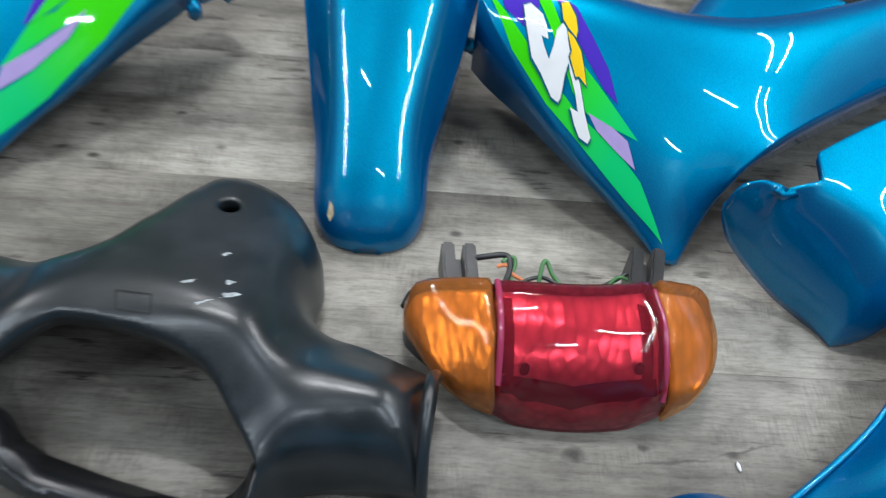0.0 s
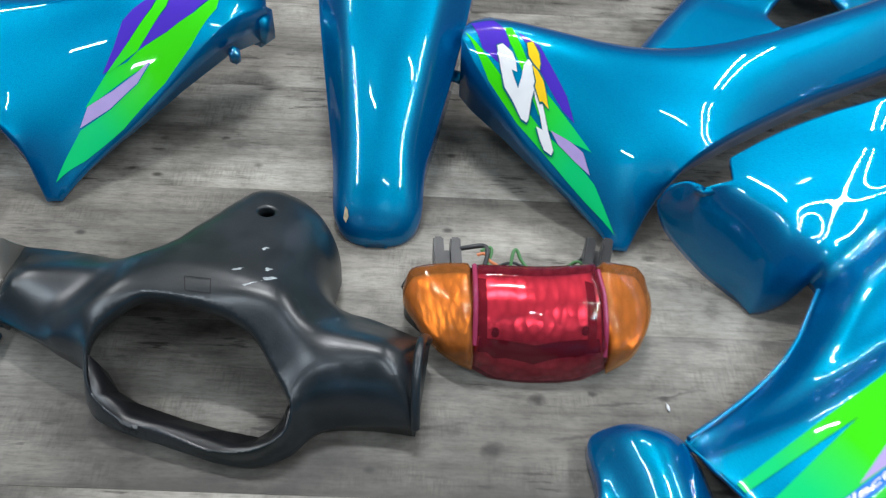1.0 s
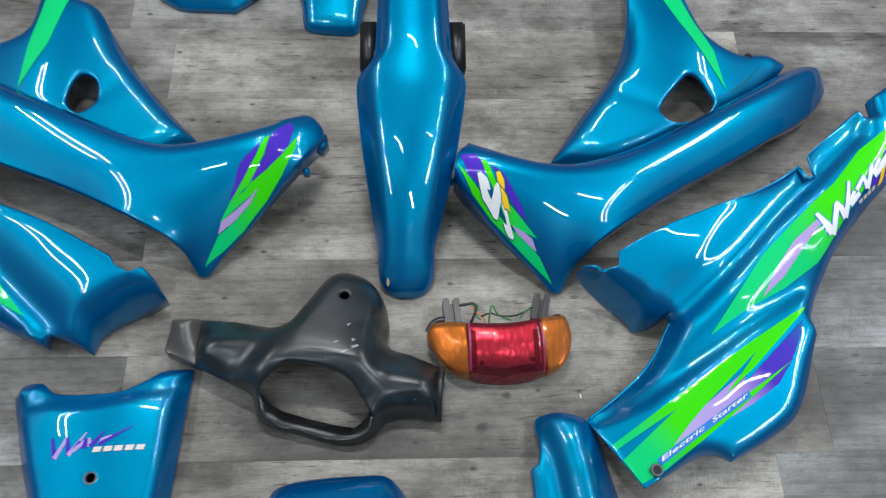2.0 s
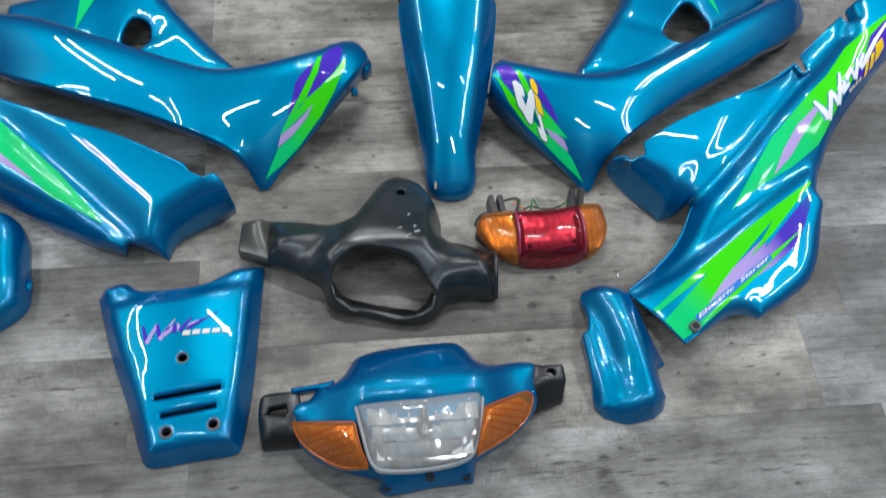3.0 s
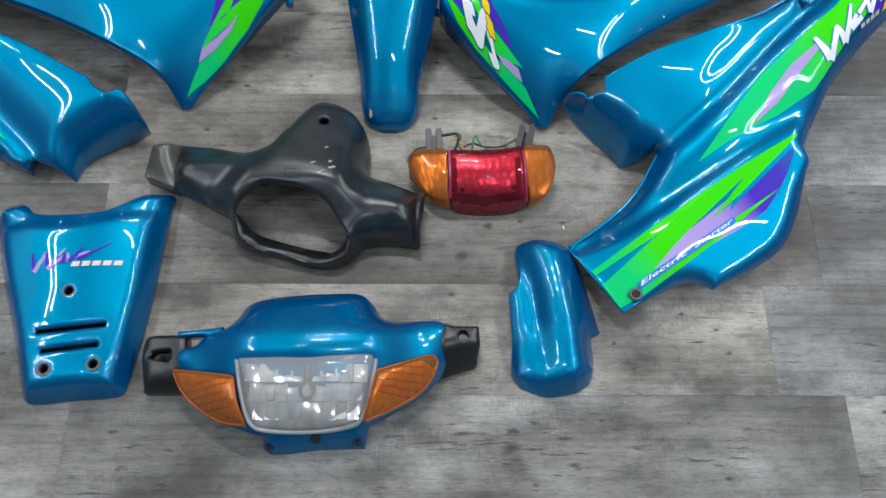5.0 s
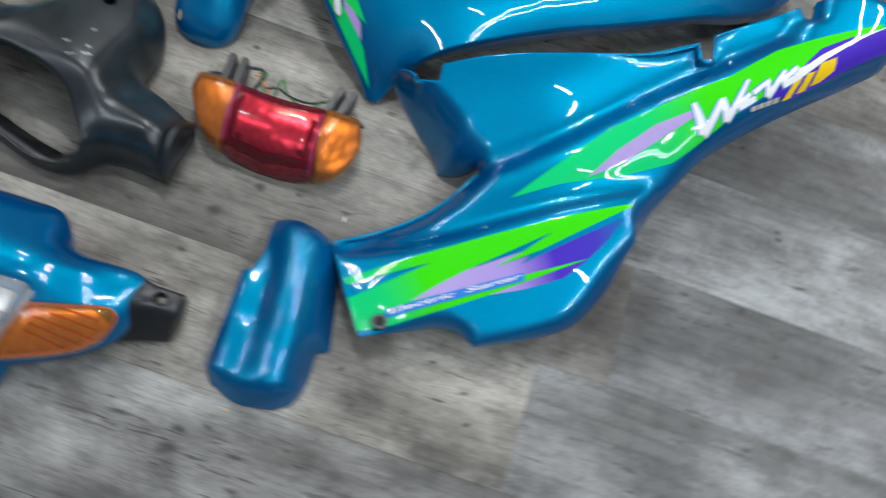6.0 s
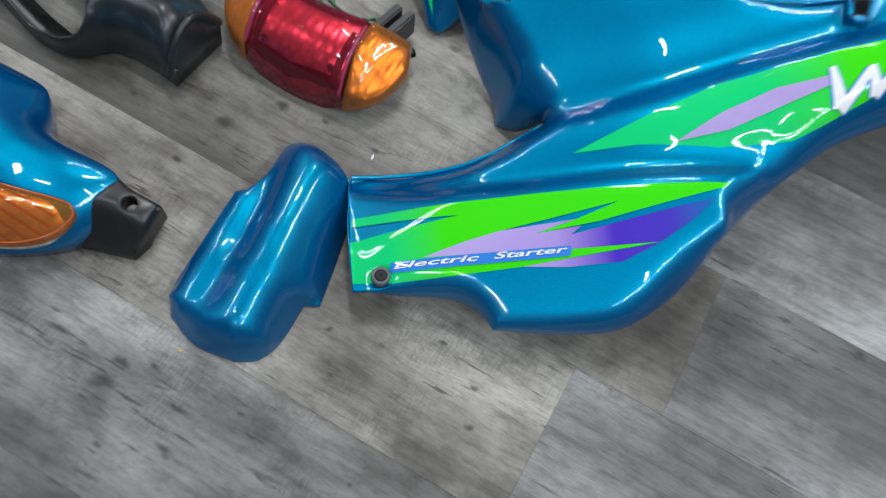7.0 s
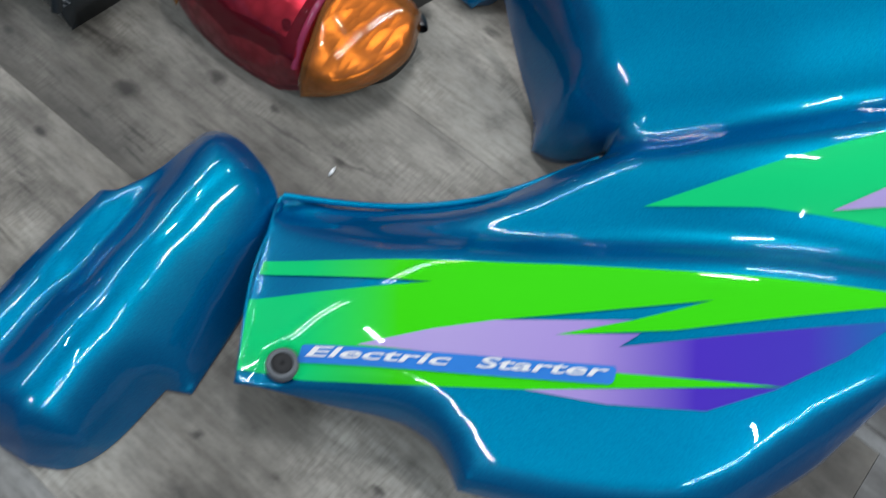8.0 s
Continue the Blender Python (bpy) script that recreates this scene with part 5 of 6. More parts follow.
        tube("lens_edge", edge + edge[:2], 0.0015, AMBER_EDGE, lamp, "dark amber lens edge")
        dish, under = shell("indicator_back", [(x * 0.97 + mid[0] * 0.03, y * 0.97 + mid[1] * 0.03, z + 0.014, *rest) for x, y, z, *rest in loop], [(x * 0.8 + mid[0] * 0.2, y * 0.8 + mid[1] * 0.2, z + 0.019) for x, y, z, *_ in loop] + [(*mid, 0.074)], cowl, AMBER_BACK,
              r=0.012, skirt=0.012, grid=0.008, thick=0)
        for k in range(5):
            y = mid[1] - 0.022 + 0.011 * k
            sticker("back_rib", [(mid[0] - 0.034, y - 0.002 * k), (mid[0] + 0.034, y), (mid[0] + 0.034, y + 0.003), (mid[0] - 0.034, y + 0.003 - 0.002 * k)], under, AMBER_EDGE, dish, 0.0008, grid=0.01)
    eye = [(-0.463, -0.287), (-0.452, -0.277), (-0.427, -0.275), (-0.424, -0.285), (-0.428, -0.295), (-0.447, -0.291)]
    shell("bracket", [(-0.469, -0.336, 0.02, 1), (-0.473, -0.29, 0.038), (-0.470, -0.262, 0.045), (-0.462, -0.254, 0.048), (-0.43, -0.252, 0.05), (-0.405, -0.253, 0.052, 1), (-0.402, -0.29, 0.05), (-0.404, -0.335, 0.02, 1)],
          [(-0.46, -0.315, 0.046), (-0.43, -0.31, 0.052), (-0.44, -0.328, 0.038), (-0.465, -0.27, 0.05), (-0.43, -0.262, 0.056), (-0.41, -0.27, 0.056)], cowl, BLACK_STUB, r=0.01, skirt=0.03,
          holes=[(eye, 0.006, 0.003)], hole_skirt=0.02, grid=0.005, label="black handlebar bracket")
    shell("arm_strip", [(-0.345, -0.243, 0.066, 1), (-0.352, -0.262, 0.064, 1), (-0.378, -0.2565, 0.062), (-0.418, -0.257, 0.056, 1), (-0.418, -0.248, 0.056, 1), (-0.375, -0.246, 0.062)],
          [(-0.34, -0.251, 0.072), (-0.38, -0.251, 0.068), (-0.41, -0.252, 0.062), (-0.36, -0.247, 0.069)], cowl, TEAL, r=0.005, skirt=0.02, grid=0.004)
    shell("bracket", [(-0.004, -0.232, 0.050, 1), (0.012, -0.236, 0.050, 1), (0.051, -0.234, 0.044, 1), (0.053, -0.262, 0.040, 1), (0.047, -0.291, 0.010, 1), (-0.012, -0.309, 0.012, 1), (-0.012, -0.268, 0.05, 1)],
          [(0.0, -0.24, 0.056), (0.04, -0.24, 0.052), (0.046, -0.262, 0.05), (-0.002, -0.268, 0.058), (0.02, -0.265, 0.056), (0.0, -0.30, 0.022), (0.038, -0.287, 0.020), (0.018, -0.283, 0.036)], cowl, BLACK_STUB, r=0.004, skirt=0.03, grid=0.004, ease=3,
          holes=[(disc_loop(0.026, -0.252, 0.008), 0.003, 0.002)], hole_skirt=0.02, label="black handlebar bracket")
    return cowl


# ---- black handlebar cover ----
def handlebar_form(xy):
    """Height of the cover: a hood that falls away behind a crease, a flat band before it, a tilted gauge face and two arms."""
    x, y = xy[:, 0], xy[:, 1]
    fold = np.interp(x, (-0.36, -0.306, -0.288, -0.245, -0.214, -0.195, -0.172, -0.145), (-0.02, 0.0, 0.016, 0.012, 0.005, -0.005, -0.022, -0.045))
    s = y - fold
    flank = x - np.interp(y, (-0.02, 0.03, 0.115, 0.2), (-0.172, -0.170, -0.150, -0.125))
    wing = -0.894 * (x + 0.308) + 0.447 * (y - 0.03)
    facets = [0.119 - 0.27 * s, 0.119 + 0.16 * s, 0.110 + 0.78 * (y + 0.018), 0.121 - 0.27 * np.maximum(s, 0) - 0.95 * flank, 0.119 - 0.9 * wing]
    body = -0.0018 * np.log(sum(np.exp(-f / 0.0018) for f in facets))
    left = y - (0.032 + 0.02 * (x + 0.43))
    arm_left = 0.090 - np.maximum(left, 0) * 0.75 + np.minimum(left, 0) * 0.30 - 0.5 * np.maximum(0, x + 0.33)
    right = y - (-0.028 - 0.20 * (x + 0.13))
    arm_right = 0.092 - np.maximum(right, 0) * 0.9 + np.minimum(right, 0) * 0.28 - 0.5 * np.maximum(0, -0.150 - x)
    return 0.004 * np.log(np.exp(body / 0.004) + np.exp(arm_left / 0.004) + np.exp(arm_right / 0.004))


def handlebar_cover():
    cover = thing("handlebar_cover", "worn black plastic handlebar cover with an empty gauge opening", "handlebar cover")
    rim = [(-0.459, 0.003, 0.05, 1), (-0.462, 0.088, 0.05, 1), (-0.40, 0.083, 0.05), (-0.316, 0.074, 0.05, 0, 0.026), (-0.282, 0.113, 0.045, 0, 0.022), (-0.254, 0.153, 0.045, 0, 0.022), (-0.238, 0.172, 0.042, 0, 0.022), (-0.214, 0.181, 0.04, 0, 0.022), (-0.184, 0.175, 0.036, 0, 0.022), (-0.159, 0.158, 0.03, 0, 0.022),
           (-0.139, 0.122, 0.022, 0, 0.02), (-0.132, 0.082, 0.02, 0, 0.02), (-0.133, 0.042, 0.03, 0, 0.022), (-0.091, 0.020, 0.04, 0, 0.03), (-0.036, -0.004, 0.04, 1, 0.03), (-0.045, -0.089, 0.03, 1, 0.03), (-0.090, -0.085, 0.025, 0, 0.026), (-0.135, -0.089, 0.015, 0, 0.018), (-0.161, -0.113, 0.010, 0, 0.010),
           (-0.188, -0.125, 0.012, 0, 0.008), (-0.222, -0.124, 0.012, 0, 0.008), (-0.283, -0.107, 0.014, 0, 0.009), (-0.335, -0.091, 0.016, 0, 0.010), (-0.353, -0.076, 0.015, 0, 0.012)]
    rim += [(-0.364, -0.042, 0.04, 0, 0.016), (-0.402, -0.025, 0.05)]
    hole = [(-0.345, -0.050), (-0.336, -0.035), (-0.318, -0.022), (-0.299, -0.012), (-0.281, -0.011), (-0.246, -0.016), (-0.216, -0.024), (-0.196, -0.035), (-0.180, -0.055), (-0.166, -0.075), (-0.158, -0.090),
            (-0.163, -0.106), (-0.178, -0.116), (-0.197, -0.1195), (-0.229, -0.1175), (-0.279, -0.103), (-0.316, -0.094), (-0.341, -0.077)]
    hole = [tuple(p[:2]) for p in rounded_loop([(x, y, 0) for x, y in hole], 0.006)]
    skin, h = shell("shell", rim, handlebar_form, cover, BLACK, r=0.032, skirt=lambda x: float(np.interp(x, (-0.41, -0.36), (0.03, 0.002))), flare=-0.004, holes=[(hole, 0.003, 0.002), (disc_loop(-0.208, 0.116, 0.008), 0.004, 0.003)], hole_skirt=0.012, grid=0.0045, ease=12)
    inner = [(-0.340, -0.046, 0.032), (-0.331, -0.057, 0.016), (-0.312, -0.066, 0.010), (-0.265, -0.080, 0.008), (-0.225, -0.090, 0.008), (-0.192, -0.096, 0.009), (-0.177, -0.088, 0.014), (-0.169, -0.080, 0.022), (-0.165, -0.074, 0.034)]
    outer = [(-0.346, -0.051), (-0.342, -0.078), (-0.316, -0.095), (-0.279, -0.104), (-0.229, -0.1185), (-0.197, -0.1205), (-0.178, -0.117), (-0.163, -0.107), (-0.158, -0.090)]
    outer = [(x, y, z - 0.006) for (x, y), z in zip(outer, h(outer))]
    flange = bpy.data.meshes.new("flange")
    n = len(inner)
    flange.from_pydata(outer + inner, [], [(i, i + 1, n + i + 1, n + i) for i in range(n - 1)])
    wall = link_mesh("flange", flange, BLACK_STUB, cover, "dark inner wall of the gauge opening")
    body = wall.modifiers.new("thickness", "SOLIDIFY")
    body.thickness, body.offset = 0.0025, 0
    for x, y, a, b in ((-0.188, 0.012, 0.008, 0.004), (-0.190, 0.025, 0.004, 0.003), (-0.216, 0.021, 0.006, 0.002), (-0.203, 0.003, 0.007, 0.002), (-0.198, 0.055, 0.004, 0.002)):
        mark = [(x + a * math.cos(q) * (0.7 + 0.4 * math.sin(3 * q + x * 90)), y + b * math.sin(q) * (0.8 + 0.4 * math.cos(2 * q + y * 70)) + 0.4 * a * math.cos(q)) for q in (0.5 * k for k in range(12))]
        sticker("scuff", mark, h, SCUFF, skin, 0.0003, "pale scuff mark", grid=0.004)
    # Flat dark strokes stand in for the shaded edges of an engraved square.
    plate = [(-0.262, 0.008), (-0.238, 0.006), (-0.236, -0.008), (-0.259, -0.006)]
    for a, b in zip(plate, plate[1:] + plate[:1]):
        stroke("embossed_line", [a, b], (0.0009, 0.0009), h, DARK, skin, 0.0006)
    tube("collar", [(-0.038, -0.002, 0.042), (-0.042, -0.012, 0.066), (-0.046, -0.035, 0.084), (-0.048, -0.06, 0.076), (-0.048, -0.082, 0.05), (-0.047, -0.090, 0.03)], 0.0045, BLACK, cover, "raised collar at the arm end")
    shell("sleeve", [(-0.513, 0.032, 0.045, 1), (-0.507, 0.091, 0.045, 1), (-0.455, 0.088, 0.05, 1), (-0.453, 0.004, 0.05, 1)], [(-0.49, 0.058, 0.075), (-0.47, 0.05, 0.08), (-0.50, 0.045, 0.06)], cover, GREY_SLEEVE,
          r=0.03, skirt=0.03, label="dull grey bar-end sleeve")
    return cover


# ---- tail lamp ----
def tail_lamp():
    lamp = thing("tail_lamp", "red tail lamp with amber indicators, black brackets and loose wires", "tail lamp")
    left = [(-0.066, 0.055, 0.045), (-0.06, 0.076, 0.045, 1, 0.008), (-0.03, 0.073, 0.055, 0, 0.006), (0.002, 0.068, 0.07, 1, 0.006), (0.004, 0.02, 0.074, 1, 0.003), (0.006, -0.018, 0.036, 1, 0.006), (-0.016, -0.009, 0.038), (-0.038, 0.009, 0.042), (-0.054, 0.032, 0.045)]
    mid = [(0.002, 0.068, 0.070, 1, 0.006), (0.034, 0.066, 0.070, 0, 0.006), (0.065, 0.066, 0.070, 0, 0.006), (0.097, 0.069, 0.070, 0, 0.006), (0.128, 0.076, 0.070, 1, 0.006), (0.132, 0.03, 0.074, 0, 0.003), (0.139, -0.010, 0.034, 1, 0.006), (0.105, -0.018, 0.016), (0.066, -0.021, 0.014), (0.035, -0.019, 0.016),
           (0.004, -0.014, 0.034, 1, 0.006), (0.003, 0.02, 0.076, 0, 0.003)]
    right = [(0.128, 0.076, 0.07, 1, 0.006), (0.15, 0.083, 0.055, 0, 0.006), (0.176, 0.090, 0.048, 1, 0.008), (0.187, 0.06, 0.046), (0.181, 0.024, 0.045), (0.165, -0.001, 0.042), (0.140, -0.013, 0.03, 1, 0.006), (0.132, 0.03, 0.074, 0, 0.003)]
    tops = ([(-0.04, 0.05, 0.072), (-0.004, 0.055, 0.084), (0.0, 0.02, 0.080), (-0.006, -0.004, 0.060), (-0.040, 0.025, 0.060), (-0.02, 0.002, 0.055)],
            [(0.01, 0.055, 0.086), (0.065, 0.055, 0.089), (0.122, 0.062, 0.086), (0.01, 0.02, 0.083), (0.065, 0.02, 0.087), (0.126, 0.025, 0.083), (0.012, -0.005, 0.062), (0.065, -0.008, 0.064), (0.13, 0.0, 0.062)],
            [(0.138, 0.062, 0.083), (0.165, 0.06, 0.068), (0.138, 0.03, 0.080), (0.146, 0.004, 0.060), (0.170, 0.03, 0.062)])
    for loop, top, glass, back, words in ((left, tops[0], AMBER, AMBER_BACK, "amber lens"), (mid, tops[1], RED, RED_BACK, "red lens"), (right, tops[2], AMBER, AMBER_BACK, "amber lens")):
        centre = np.mean([p[:2] for p in loop], 0)
        pane, skin = shell("lens", loop, top, lamp, glass, r=0.014, skirt=0.02, grid=0.005, label=words, thick=0)
        dish, inner = shell("lamp_back", [(x * 0.95 + centre[0] * 0.05, y * 0.95 + centre[1] * 0.05, z - 0.006, *rest) for x, y, z, *rest in loop], [(x, y, z - 0.016) for x, y, z in top], lamp, back, r=0.01, skirt=0.012, grid=0.006, thick=0)
        if words == "red lens":
            # Seam ribs whose pale colour stands in for reflections on the lens edges.
            for x0, x1 in ((0.0045, 0.0065), (0.1275, 0.1345)):
                ends = [(x0 + (x1 - x0) * q, 0.064 - 0.074 * q) for q in (0, 0.1, 0.25, 0.4, 0.55, 0.7, 0.85, 1)]
                tube("lens_rib", [(x, y, float(skin([(x, y)])[0]) + 0.0008) for x, y in ends], 0.0026, RED_RIB_GLINT, pane, "pale rib on the red lens seam, edge reflections put into its colour")
            sticker("lower_band", [(0.010, -0.010), (0.066, -0.0155), (0.131, -0.006), (0.129, 0.003), (0.066, -0.006), (0.011, -0.001)], inner, MAROON, dish, 0.001, "dark maroon lower band")
            for x, wide in ((0.009, 0.012), (0.117, 0.011)):
                sticker("dark_side", [(x, 0.0), (x + 0.8 * wide, -0.003), (x + 0.8 * wide - 0.002, 0.054), (x - 0.002, 0.056)], inner, MAROON, dish, 0.0012)
    shell("housing", [(-0.062, 0.05, 0.02), (-0.055, 0.082, 0.03), (0.065, 0.068, 0.045), (0.168, 0.094, 0.03), (0.176, 0.05, 0.02), (0.13, 0.004, 0.006), (0.066, -0.006, 0.004), (0.010, 0.0, 0.006)],
          [(-0.03, 0.04, 0.028), (0.065, 0.03, 0.035), (0.15, 0.04, 0.028), (0.065, 0.06, 0.04)], lamp, BLACK_STUB, r=0.01, skirt=0.02, foot=0.0)
    for x, y, turn in ((-0.021, 0.10, 4), (0.137, 0.108, -12)):
        for off in (-0.009, 0.009):
            block("bracket", (x + off - 0.0055, y - 0.026, 0.012), (x + off + 0.0055, y + 0.026, 0.05), BLACK_STUB, lamp, 0.002, "black plastic bracket", turn)
        block("bracket", (x - 0.012, y - 0.02, 0.01), (x + 0.012, y + 0.022, 0.032), BLACK_STUB, lamp, 0.002, "black plastic bracket", turn)
    tube("socket", [(-0.062, 0.068, 0.03), (-0.055, 0.09, 0.035), (-0.035, 0.088, 0.036)], 0.007, BLACK_STUB, lamp)
    tube("socket", [(0.158, 0.088, 0.03), (0.168, 0.10, 0.03), (0.176, 0.09, 0.028)], 0.006, BLACK_STUB, lamp)
    green, orange = plain("green_wire", (0.05, 0.16, 0.05), 0.4), plain("orange_wire", (0.5, 0.16, 0.06), 0.4)
    tube("wire", [(-0.012, 0.112, 0.045), (0.004, 0.112, 0.05), (0.016, 0.115, 0.05), (0.021, 0.111, 0.049), (0.020, 0.096, 0.045), (0.012, 0.084, 0.035)], 0.0026, BLACK_STUB, lamp)
    tube("wire", [(0.014, 0.108, 0.048), (0.024, 0.116, 0.05), (0.026, 0.106, 0.046), (0.018, 0.094, 0.042), (0.030, 0.088, 0.038)], 0.0018, green, lamp, "green wire")
    tube("wire", [(0.010, 0.104, 0.046), (0.018, 0.108, 0.048), (0.022, 0.098, 0.044), (0.034, 0.094, 0.042), (0.038, 0.084, 0.035)], 0.0017, orange, lamp, "orange wire")
    tube("wire", [(0.044, 0.084, 0.034), (0.046, 0.104, 0.05), (0.051, 0.112, 0.052), (0.056, 0.100, 0.044), (0.068, 0.092, 0.036), (0.085, 0.090, 0.03)], 0.0019, green, lamp, "green wire")
    tube("wire", [(0.030, 0.092, 0.042), (0.045, 0.100, 0.045), (0.060, 0.094, 0.04), (0.09, 0.096, 0.032), (0.112, 0.104, 0.036), (0.122, 0.110, 0.04)], 0.0018, BLACK_STUB, lamp)
    tube("wire", [(0.100, 0.092, 0.03), (0.110, 0.106, 0.04), (0.122, 0.104, 0.042), (0.128, 0.096, 0.038)], 0.0016, green, lamp, "green wire")
    for x, y in ((0.026, 0.0), (0.114, 0.006)):
        ring_part("screw", (x, y, 0.058), 0.0035, 0.001, 0.004, DARK, lamp, segs=12)
    return lamp


# ---- small covers ----
def pivot_cover_right():
    cover = thing("pivot_cover", "small glossy teal moulded cover with a lengthwise ridge", "motorcycle cover", "pivot covers")
    rim = [(0.115, -0.09, 0.02), (0.136, -0.083, 0.035), (0.16, -0.083, 0.04), (0.195, -0.092, 0.035), (0.215, -0.112, 0.02), (0.232, -0.16, 0.006), (0.249, -0.232, 0.002, 1), (0.234, -0.241, 0.003, 1), (0.235, -0.29, 0.002),
           (0.226, -0.316, 0.002, 0, 0.014), (0.205, -0.331, 0.002, 1, 0.016), (0.158, -0.337, 0.002, 0, 0.018), (0.118, -0.324, 0.003, 1, 0.016), (0.104, -0.302, 0.008), (0.105, -0.25, 0.025), (0.102, -0.173, 0.03, 1), (0.114, -0.166, 0.035, 1), (0.119, -0.138, 0.03)]
    top = [(0.150, -0.098, 0.056), (0.172, -0.11, 0.062), (0.172, -0.14, 0.067), (0.180, -0.18, 0.069), (0.187, -0.22, 0.066), (0.194, -0.26, 0.061), (0.199, -0.295, 0.055), (0.176, -0.312, 0.047), (0.205, -0.312, 0.047),
           (0.200, -0.125, 0.045), (0.208, -0.17, 0.044), (0.216, -0.21, 0.040), (0.221, -0.26, 0.036), (0.221, -0.295, 0.036), (0.114, -0.185, 0.040), (0.118, -0.23, 0.038), (0.122, -0.28, 0.035), (0.135, -0.31, 0.033),
           (0.150, -0.14, 0.056), (0.155, -0.18, 0.055), (0.160, -0.23, 0.051), (0.165, -0.28, 0.048)]
    shell("moulding", rim, top, cover, TEAL, r=0.013, chamfer=True, ease=7, skirt=0.03, grid=0.0045, grooves=[([(0.122, -0.09), (0.132, -0.15), (0.138, -0.19), (0.142, -0.225)], 0.008, 0.011), ([(0.122, -0.09), (0.134, -0.16), (0.144, -0.23), (0.150, -0.29)], 0.006, 0.012)])
    lug("clip_tab", (0.150, -0.085, 0.02), (0.026, 0.010, 0.014), 0, cover)
    return cover


def pivot_cover_left():
    cover = thing("pivot_cover", "small glossy teal moulded cover, partly seen", "motorcycle cover", "pivot covers")
    rim = [(-1.03, 0.14, 0.02), (-0.98, 0.148, 0.04), (-0.935, 0.14, 0.035), (-0.905, 0.105, 0.02), (-0.893, 0.04, 0.006), (-0.884, -0.02, 0.002), (-0.89, -0.05, 0.002), (-0.92, -0.078, 0.002), (-0.98, -0.11, 0.002), (-1.02, -0.10, 0.002), (-1.04, 0.0, 0.02)]
    top = [(-0.97, 0.12, 0.06), (-0.94, 0.06, 0.062), (-0.93, 0.0, 0.058), (-0.96, -0.06, 0.045), (-1.0, 0.04, 0.05)]
    shell("moulding", rim, top, cover, TEAL, r=0.022, skirt=0.03, grid=0.006, grooves=[([(-0.99, 0.12), (-0.985, 0.0), (-0.975, -0.08)], 0.006, 0.011)])
    lug("clip_tab", (-0.888, 0.0, 0.012), (0.010, 0.026, 0.014), 0, cover)
    return cover


def far_pieces():
    tray = thing("tail_cowl", "dark teal tail cowl lying beyond the fender", "motorcycle cowl")
    rim = [(-0.72, 0.96, 0.01), (-0.66, 0.89, 0.01), (-0.595, 0.84, 0.01), (-0.53, 0.833, 0.01), (-0.47, 0.83, 0.012, 1), (-0.44, 0.855, 0.02), (-0.40, 0.90, 0.02), (-0.36, 0.97, 0.02), (-0.42, 1.1, 0.03), (-0.6, 1.12, 0.03)]
    shell("panel", rim, [(-0.55, 0.92, 0.07), (-0.48, 0.95, 0.07), (-0.52, 1.05, 0.09)], tray, TEAL, r=0.05, skirt=0.02, grid=0.009)
    block("lining", (-0.50, 0.86, 0.004), (-0.42, 0.93, 0.05), BLACK_STUB, tray, 0.006)
    cap = thing("small_cap", "small glossy teal cap with a rounded lower edge", "motorcycle cap")
    rim = [(-0.325, 0.83, 0.01), (-0.318, 0.79, 0.004), (-0.30, 0.777, 0.002), (-0.215, 0.770, 0.002), (-0.198, 0.785, 0.004), (-0.192, 0.82, 0.01), (-0.185, 0.92, 0.03), (-0.33, 0.93, 0.03)]
    shell("moulding", rim, [(-0.26, 0.80, 0.035), (-0.26, 0.85, 0.05), (-0.26, 0.92, 0.06), (-0.3, 0.86, 0.045), (-0.21, 0.86, 0.045)], cap, TEAL, r=0.015, skirt=0.02, grid=0.007)


def lug(name, at, size, turn, parent):
    bm = bmesh.new()
    bmesh.ops.create_cube(bm, size=1)
    bmesh.ops.transform(bm, matrix=pose(*at, 0, 0, turn) @ Matrix.Diagonal((*size, 1)), verts=bm.verts)
    bmesh.ops.bevel(bm, geom=bm.edges[:], offset=min(size) * 0.3, segments=2, affect="EDGES")
    return part(name, bm, TEAL, parent)


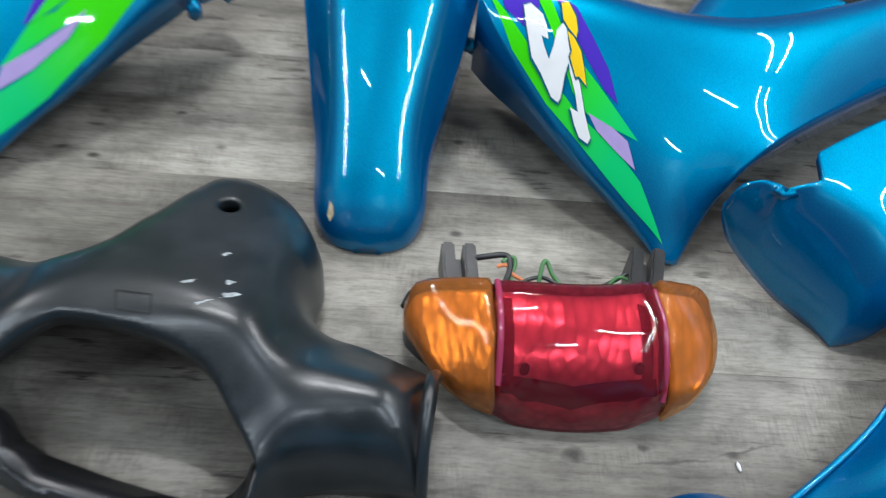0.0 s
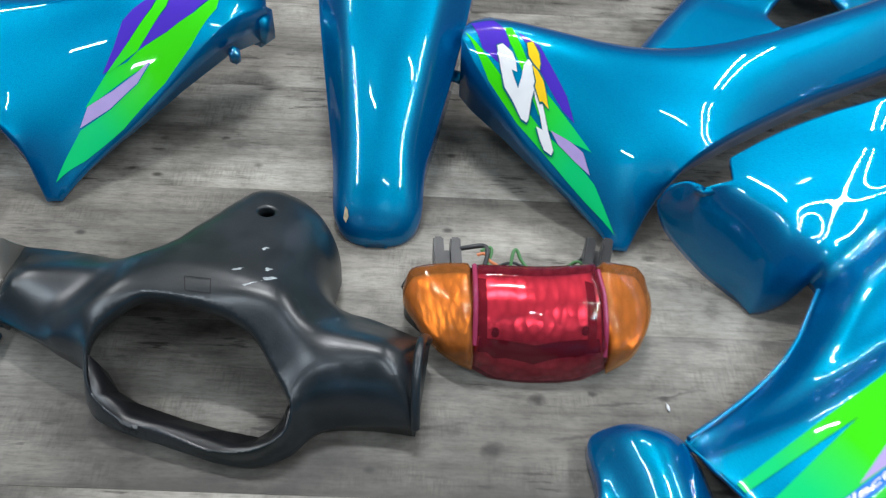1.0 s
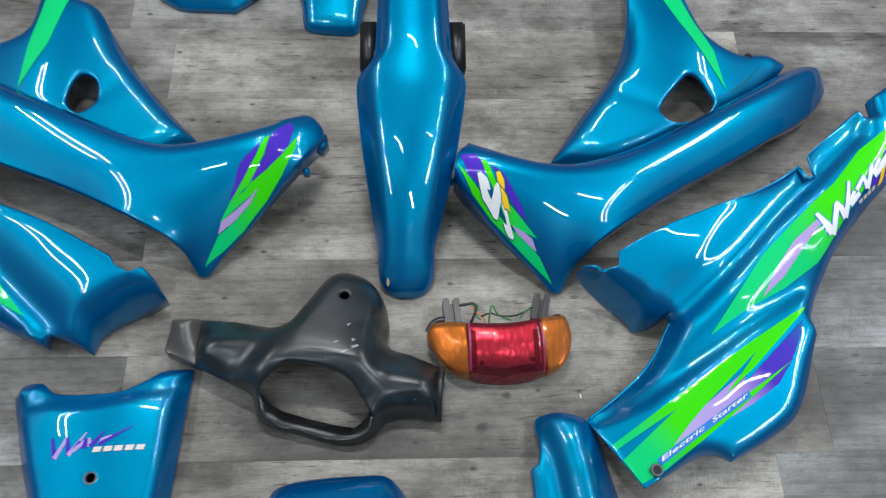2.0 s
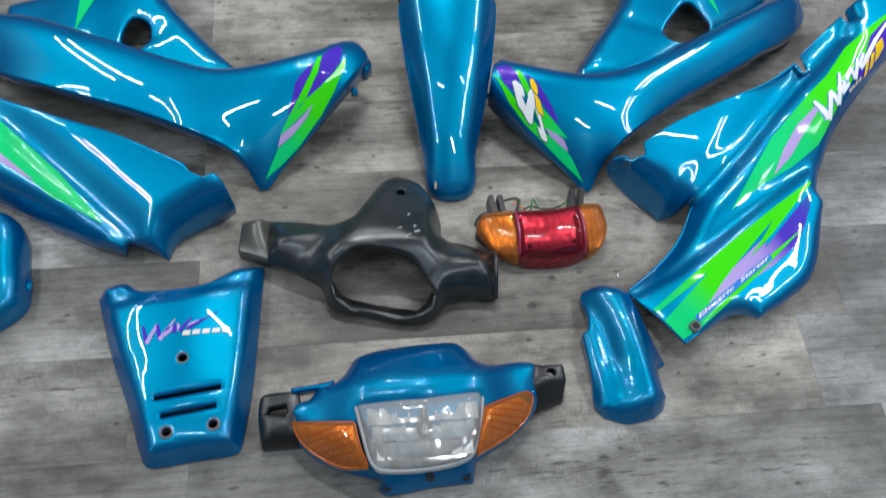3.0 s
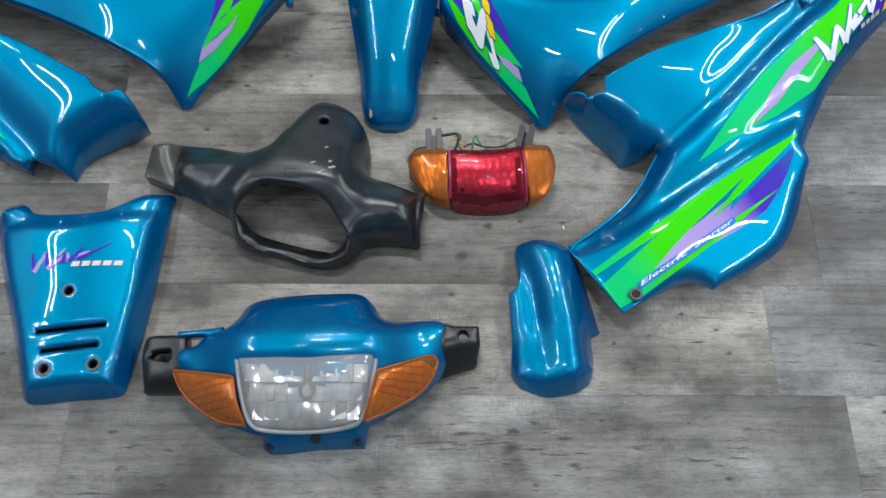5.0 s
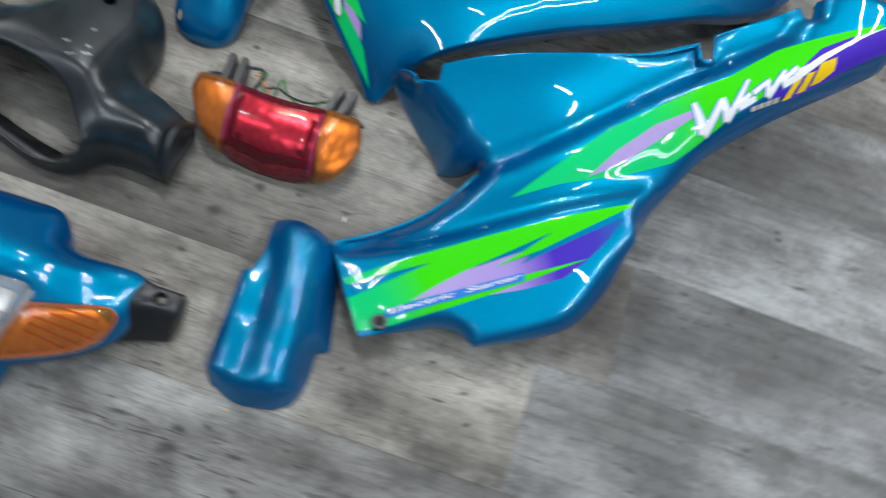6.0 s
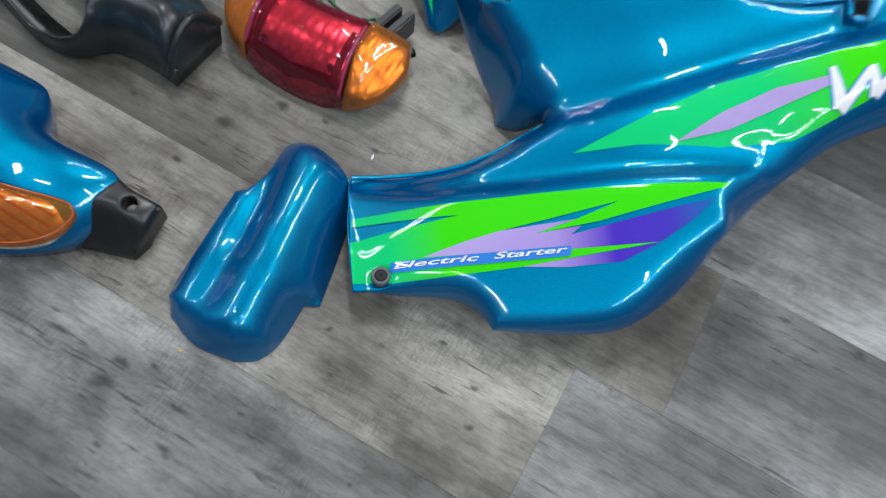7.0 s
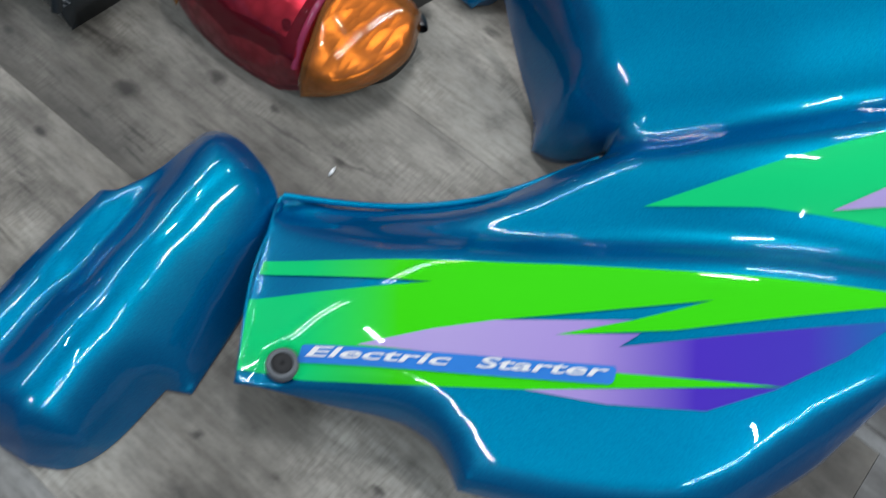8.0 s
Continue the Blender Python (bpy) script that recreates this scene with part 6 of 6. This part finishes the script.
def right_leg_decals(leg, h):
    green = foil("lime_to_mint_right", [(0.0, (0.035, 0.6, 0.0)), (0.55, (0.012, 0.57, 0.05)), (1.0, (0.0, 0.54, 0.16))], (0.05, 0.285), (0.115, 0.215))
    sticker("flash", [(-0.011, 0.346), (0.013, 0.318), (0.044, 0.283), (0.079, 0.248), (0.096, 0.235), (0.121, 0.216), (0.140, 0.198), (0.166, 0.160), (0.133, 0.187), (0.092, 0.222), (0.052, 0.258), (0.018, 0.296)], h, green, leg, label="lime to mint flash decal")
    sticker("flash", [(0.034, 0.343), (0.042, 0.343), (0.059, 0.306), (0.080, 0.277), (0.103, 0.254), (0.134, 0.222), (0.111, 0.233), (0.089, 0.244), (0.074, 0.260), (0.053, 0.299), (0.040, 0.324)], h, green, leg, lift=0.0018, label="lime to mint flash decal")
    sticker("wedge", [(-0.004, 0.362), (0.022, 0.360), (0.033, 0.343), (0.040, 0.323), (0.034, 0.302), (0.026, 0.309), (0.010, 0.323)], h, VIOLET, leg, lift=0.0015, label="violet wedge decal")
    sticker("wedge", [(0.050, 0.335), (0.073, 0.318), (0.080, 0.306), (0.092, 0.288), (0.104, 0.270), (0.114, 0.247), (0.101, 0.258), (0.086, 0.277), (0.073, 0.295)], h, VIOLET, leg, lift=0.0015, label="violet wedge decal")
    sticker("streak", [(0.089, 0.245), (0.111, 0.233), (0.125, 0.223), (0.134, 0.205), (0.118, 0.217), (0.098, 0.233)], h, LILAC, leg, lift=0.0022, label="lilac streak decal")
    bolt = [(0.026, 0.322), (0.032, 0.323), (0.043, 0.313), (0.047, 0.304), (0.049, 0.295), (0.043, 0.298), (0.046, 0.291), (0.051, 0.282), (0.054, 0.290), (0.056, 0.300), (0.060, 0.304), (0.064, 0.305), (0.066, 0.299), (0.066, 0.293),
            (0.070, 0.280), (0.068, 0.277), (0.066, 0.271), (0.064, 0.257), (0.062, 0.255), (0.056, 0.259), (0.045, 0.275), (0.036, 0.286), (0.031, 0.301), (0.028, 0.312)]
    foot = [(0.068, 0.279), (0.074, 0.268), (0.078, 0.266), (0.080, 0.261), (0.086, 0.244), (0.093, 0.229), (0.091, 0.226), (0.083, 0.231), (0.078, 0.239), (0.073, 0.250), (0.080, 0.246), (0.076, 0.258), (0.070, 0.271)]
    amber = [[(0.059, 0.320), (0.065, 0.321), (0.072, 0.308), (0.074, 0.298), (0.073, 0.293), (0.066, 0.300), (0.061, 0.307)],
             [(0.065, 0.298), (0.071, 0.293), (0.078, 0.283), (0.082, 0.271), (0.085, 0.260), (0.078, 0.267), (0.075, 0.267), (0.069, 0.280), (0.070, 0.284)]]
    for k, shape in enumerate((bolt, foot, *amber)):
        mid = np.mean(shape, 0)
        wide = [tuple(np.array(p) + 0.0017 * (np.array(p) - mid) / np.hypot(*(np.array(p) - mid))) for p in shape]
        sticker("emblem_edge", wide, h, DEEP_TEAL, leg, lift=0.0026 + 0.0003 * k, grid=0.012)
        sticker("emblem_bolt" if k < 2 else "emblem_bar", shape, h, WHITE if k < 2 else YELLOW, leg, lift=0.003 + 0.0003 * k, label="white bolt emblem" if k < 2 else "yellow emblem bar", grid=0.012)
    lug("lug", (-0.014, 0.345, 0.085), (0.014, 0.016, 0.014), 40, leg)


def left_leg_decals(leg, h):
    green = foil("mint_to_lime_left", [(0.0, (0.0, 0.54, 0.16)), (0.45, (0.012, 0.57, 0.05)), (1.0, (0.035, 0.6, 0.0))], (-0.425, 0.255), (-0.375, 0.315))
    sticker("flash", [(-0.297, 0.402), (-0.300, 0.380), (-0.325, 0.337), (-0.352, 0.301), (-0.395, 0.256), (-0.436, 0.222), (-0.467, 0.201), (-0.446, 0.232), (-0.439, 0.243), (-0.408, 0.266), (-0.380, 0.292), (-0.366, 0.312), (-0.393, 0.292),
                      (-0.421, 0.270), (-0.434, 0.261), (-0.411, 0.294), (-0.391, 0.306), (-0.380, 0.317), (-0.350, 0.340), (-0.322, 0.367)], h, green, leg, label="lime to mint flash decal")
    sticker("flash", [(-0.352, 0.391), (-0.343, 0.397), (-0.352, 0.363), (-0.369, 0.334), (-0.380, 0.317), (-0.403, 0.298), (-0.412, 0.292), (-0.389, 0.323), (-0.367, 0.357)], h, green, leg, lift=0.0018, label="lime to mint flash decal")
    sticker("wedge", [(-0.343, 0.396), (-0.330, 0.414), (-0.311, 0.432), (-0.303, 0.418), (-0.310, 0.385), (-0.326, 0.363), (-0.350, 0.340), (-0.378, 0.319), (-0.368, 0.336), (-0.352, 0.361)], h, VIOLET, leg, lift=0.0015, label="violet wedge decal")
    sticker("wedge", [(-0.359, 0.381), (-0.368, 0.357), (-0.389, 0.324), (-0.410, 0.295), (-0.416, 0.291), (-0.405, 0.315), (-0.397, 0.340), (-0.387, 0.353), (-0.373, 0.367)], h, VIOLET, leg, lift=0.0015, label="violet wedge decal")
    sticker("streak", [(-0.365, 0.314), (-0.380, 0.292), (-0.408, 0.266), (-0.439, 0.244), (-0.431, 0.262), (-0.405, 0.280), (-0.381, 0.299)], h, LILAC, leg, lift=0.0022, label="lilac streak decal")
    lug("clip_tab", (-0.284, 0.364, 0.088), (0.014, 0.013, 0.022), -35, leg)
    lug("lug", (-0.262, 0.424, 0.088), (0.026, 0.034, 0.05), -35, leg)


def crumb(x, y, size, turn, mat, label):
    bm = bmesh.new()
    bmesh.ops.create_icosphere(bm, subdivisions=1, radius=1)
    bmesh.ops.transform(bm, matrix=Matrix.Diagonal((size, size * 0.35, size * 0.3, 1)), verts=bm.verts)
    ob = part("crumb", bm, mat, None)
    ob.matrix_world = pose(x, y, size * 0.28, 0, 0, turn)
    tagged(ob, label, "crumb", "crumbs on the floor")


right_leg, right_leg_height = leg_shield_right()
left_leg, left_leg_height = leg_shield_left()
right_leg_decals(right_leg, right_leg_height)
left_leg_decals(left_leg, left_leg_height)
right_cover, right_height = side_cover_right()
side_decals(right_cover, right_height)
side_emblems(right_cover, right_height)
side_cover_left()
front_fender()
inner_shield_right()
inner_shield_left()
front_cover()
headlight_cowl()
handlebar_cover()
tail_lamp()
pivot_cover_right()
pivot_cover_left()
far_pieces()
crumb(0.201, -0.043, 0.005, 100, WHITE, "tiny white crumb lying on the vinyl floor")
crumb(0.149, -0.350, 0.003, 20, YELLOW, "tiny yellow crumb lying on the vinyl floor")
lay_planks()
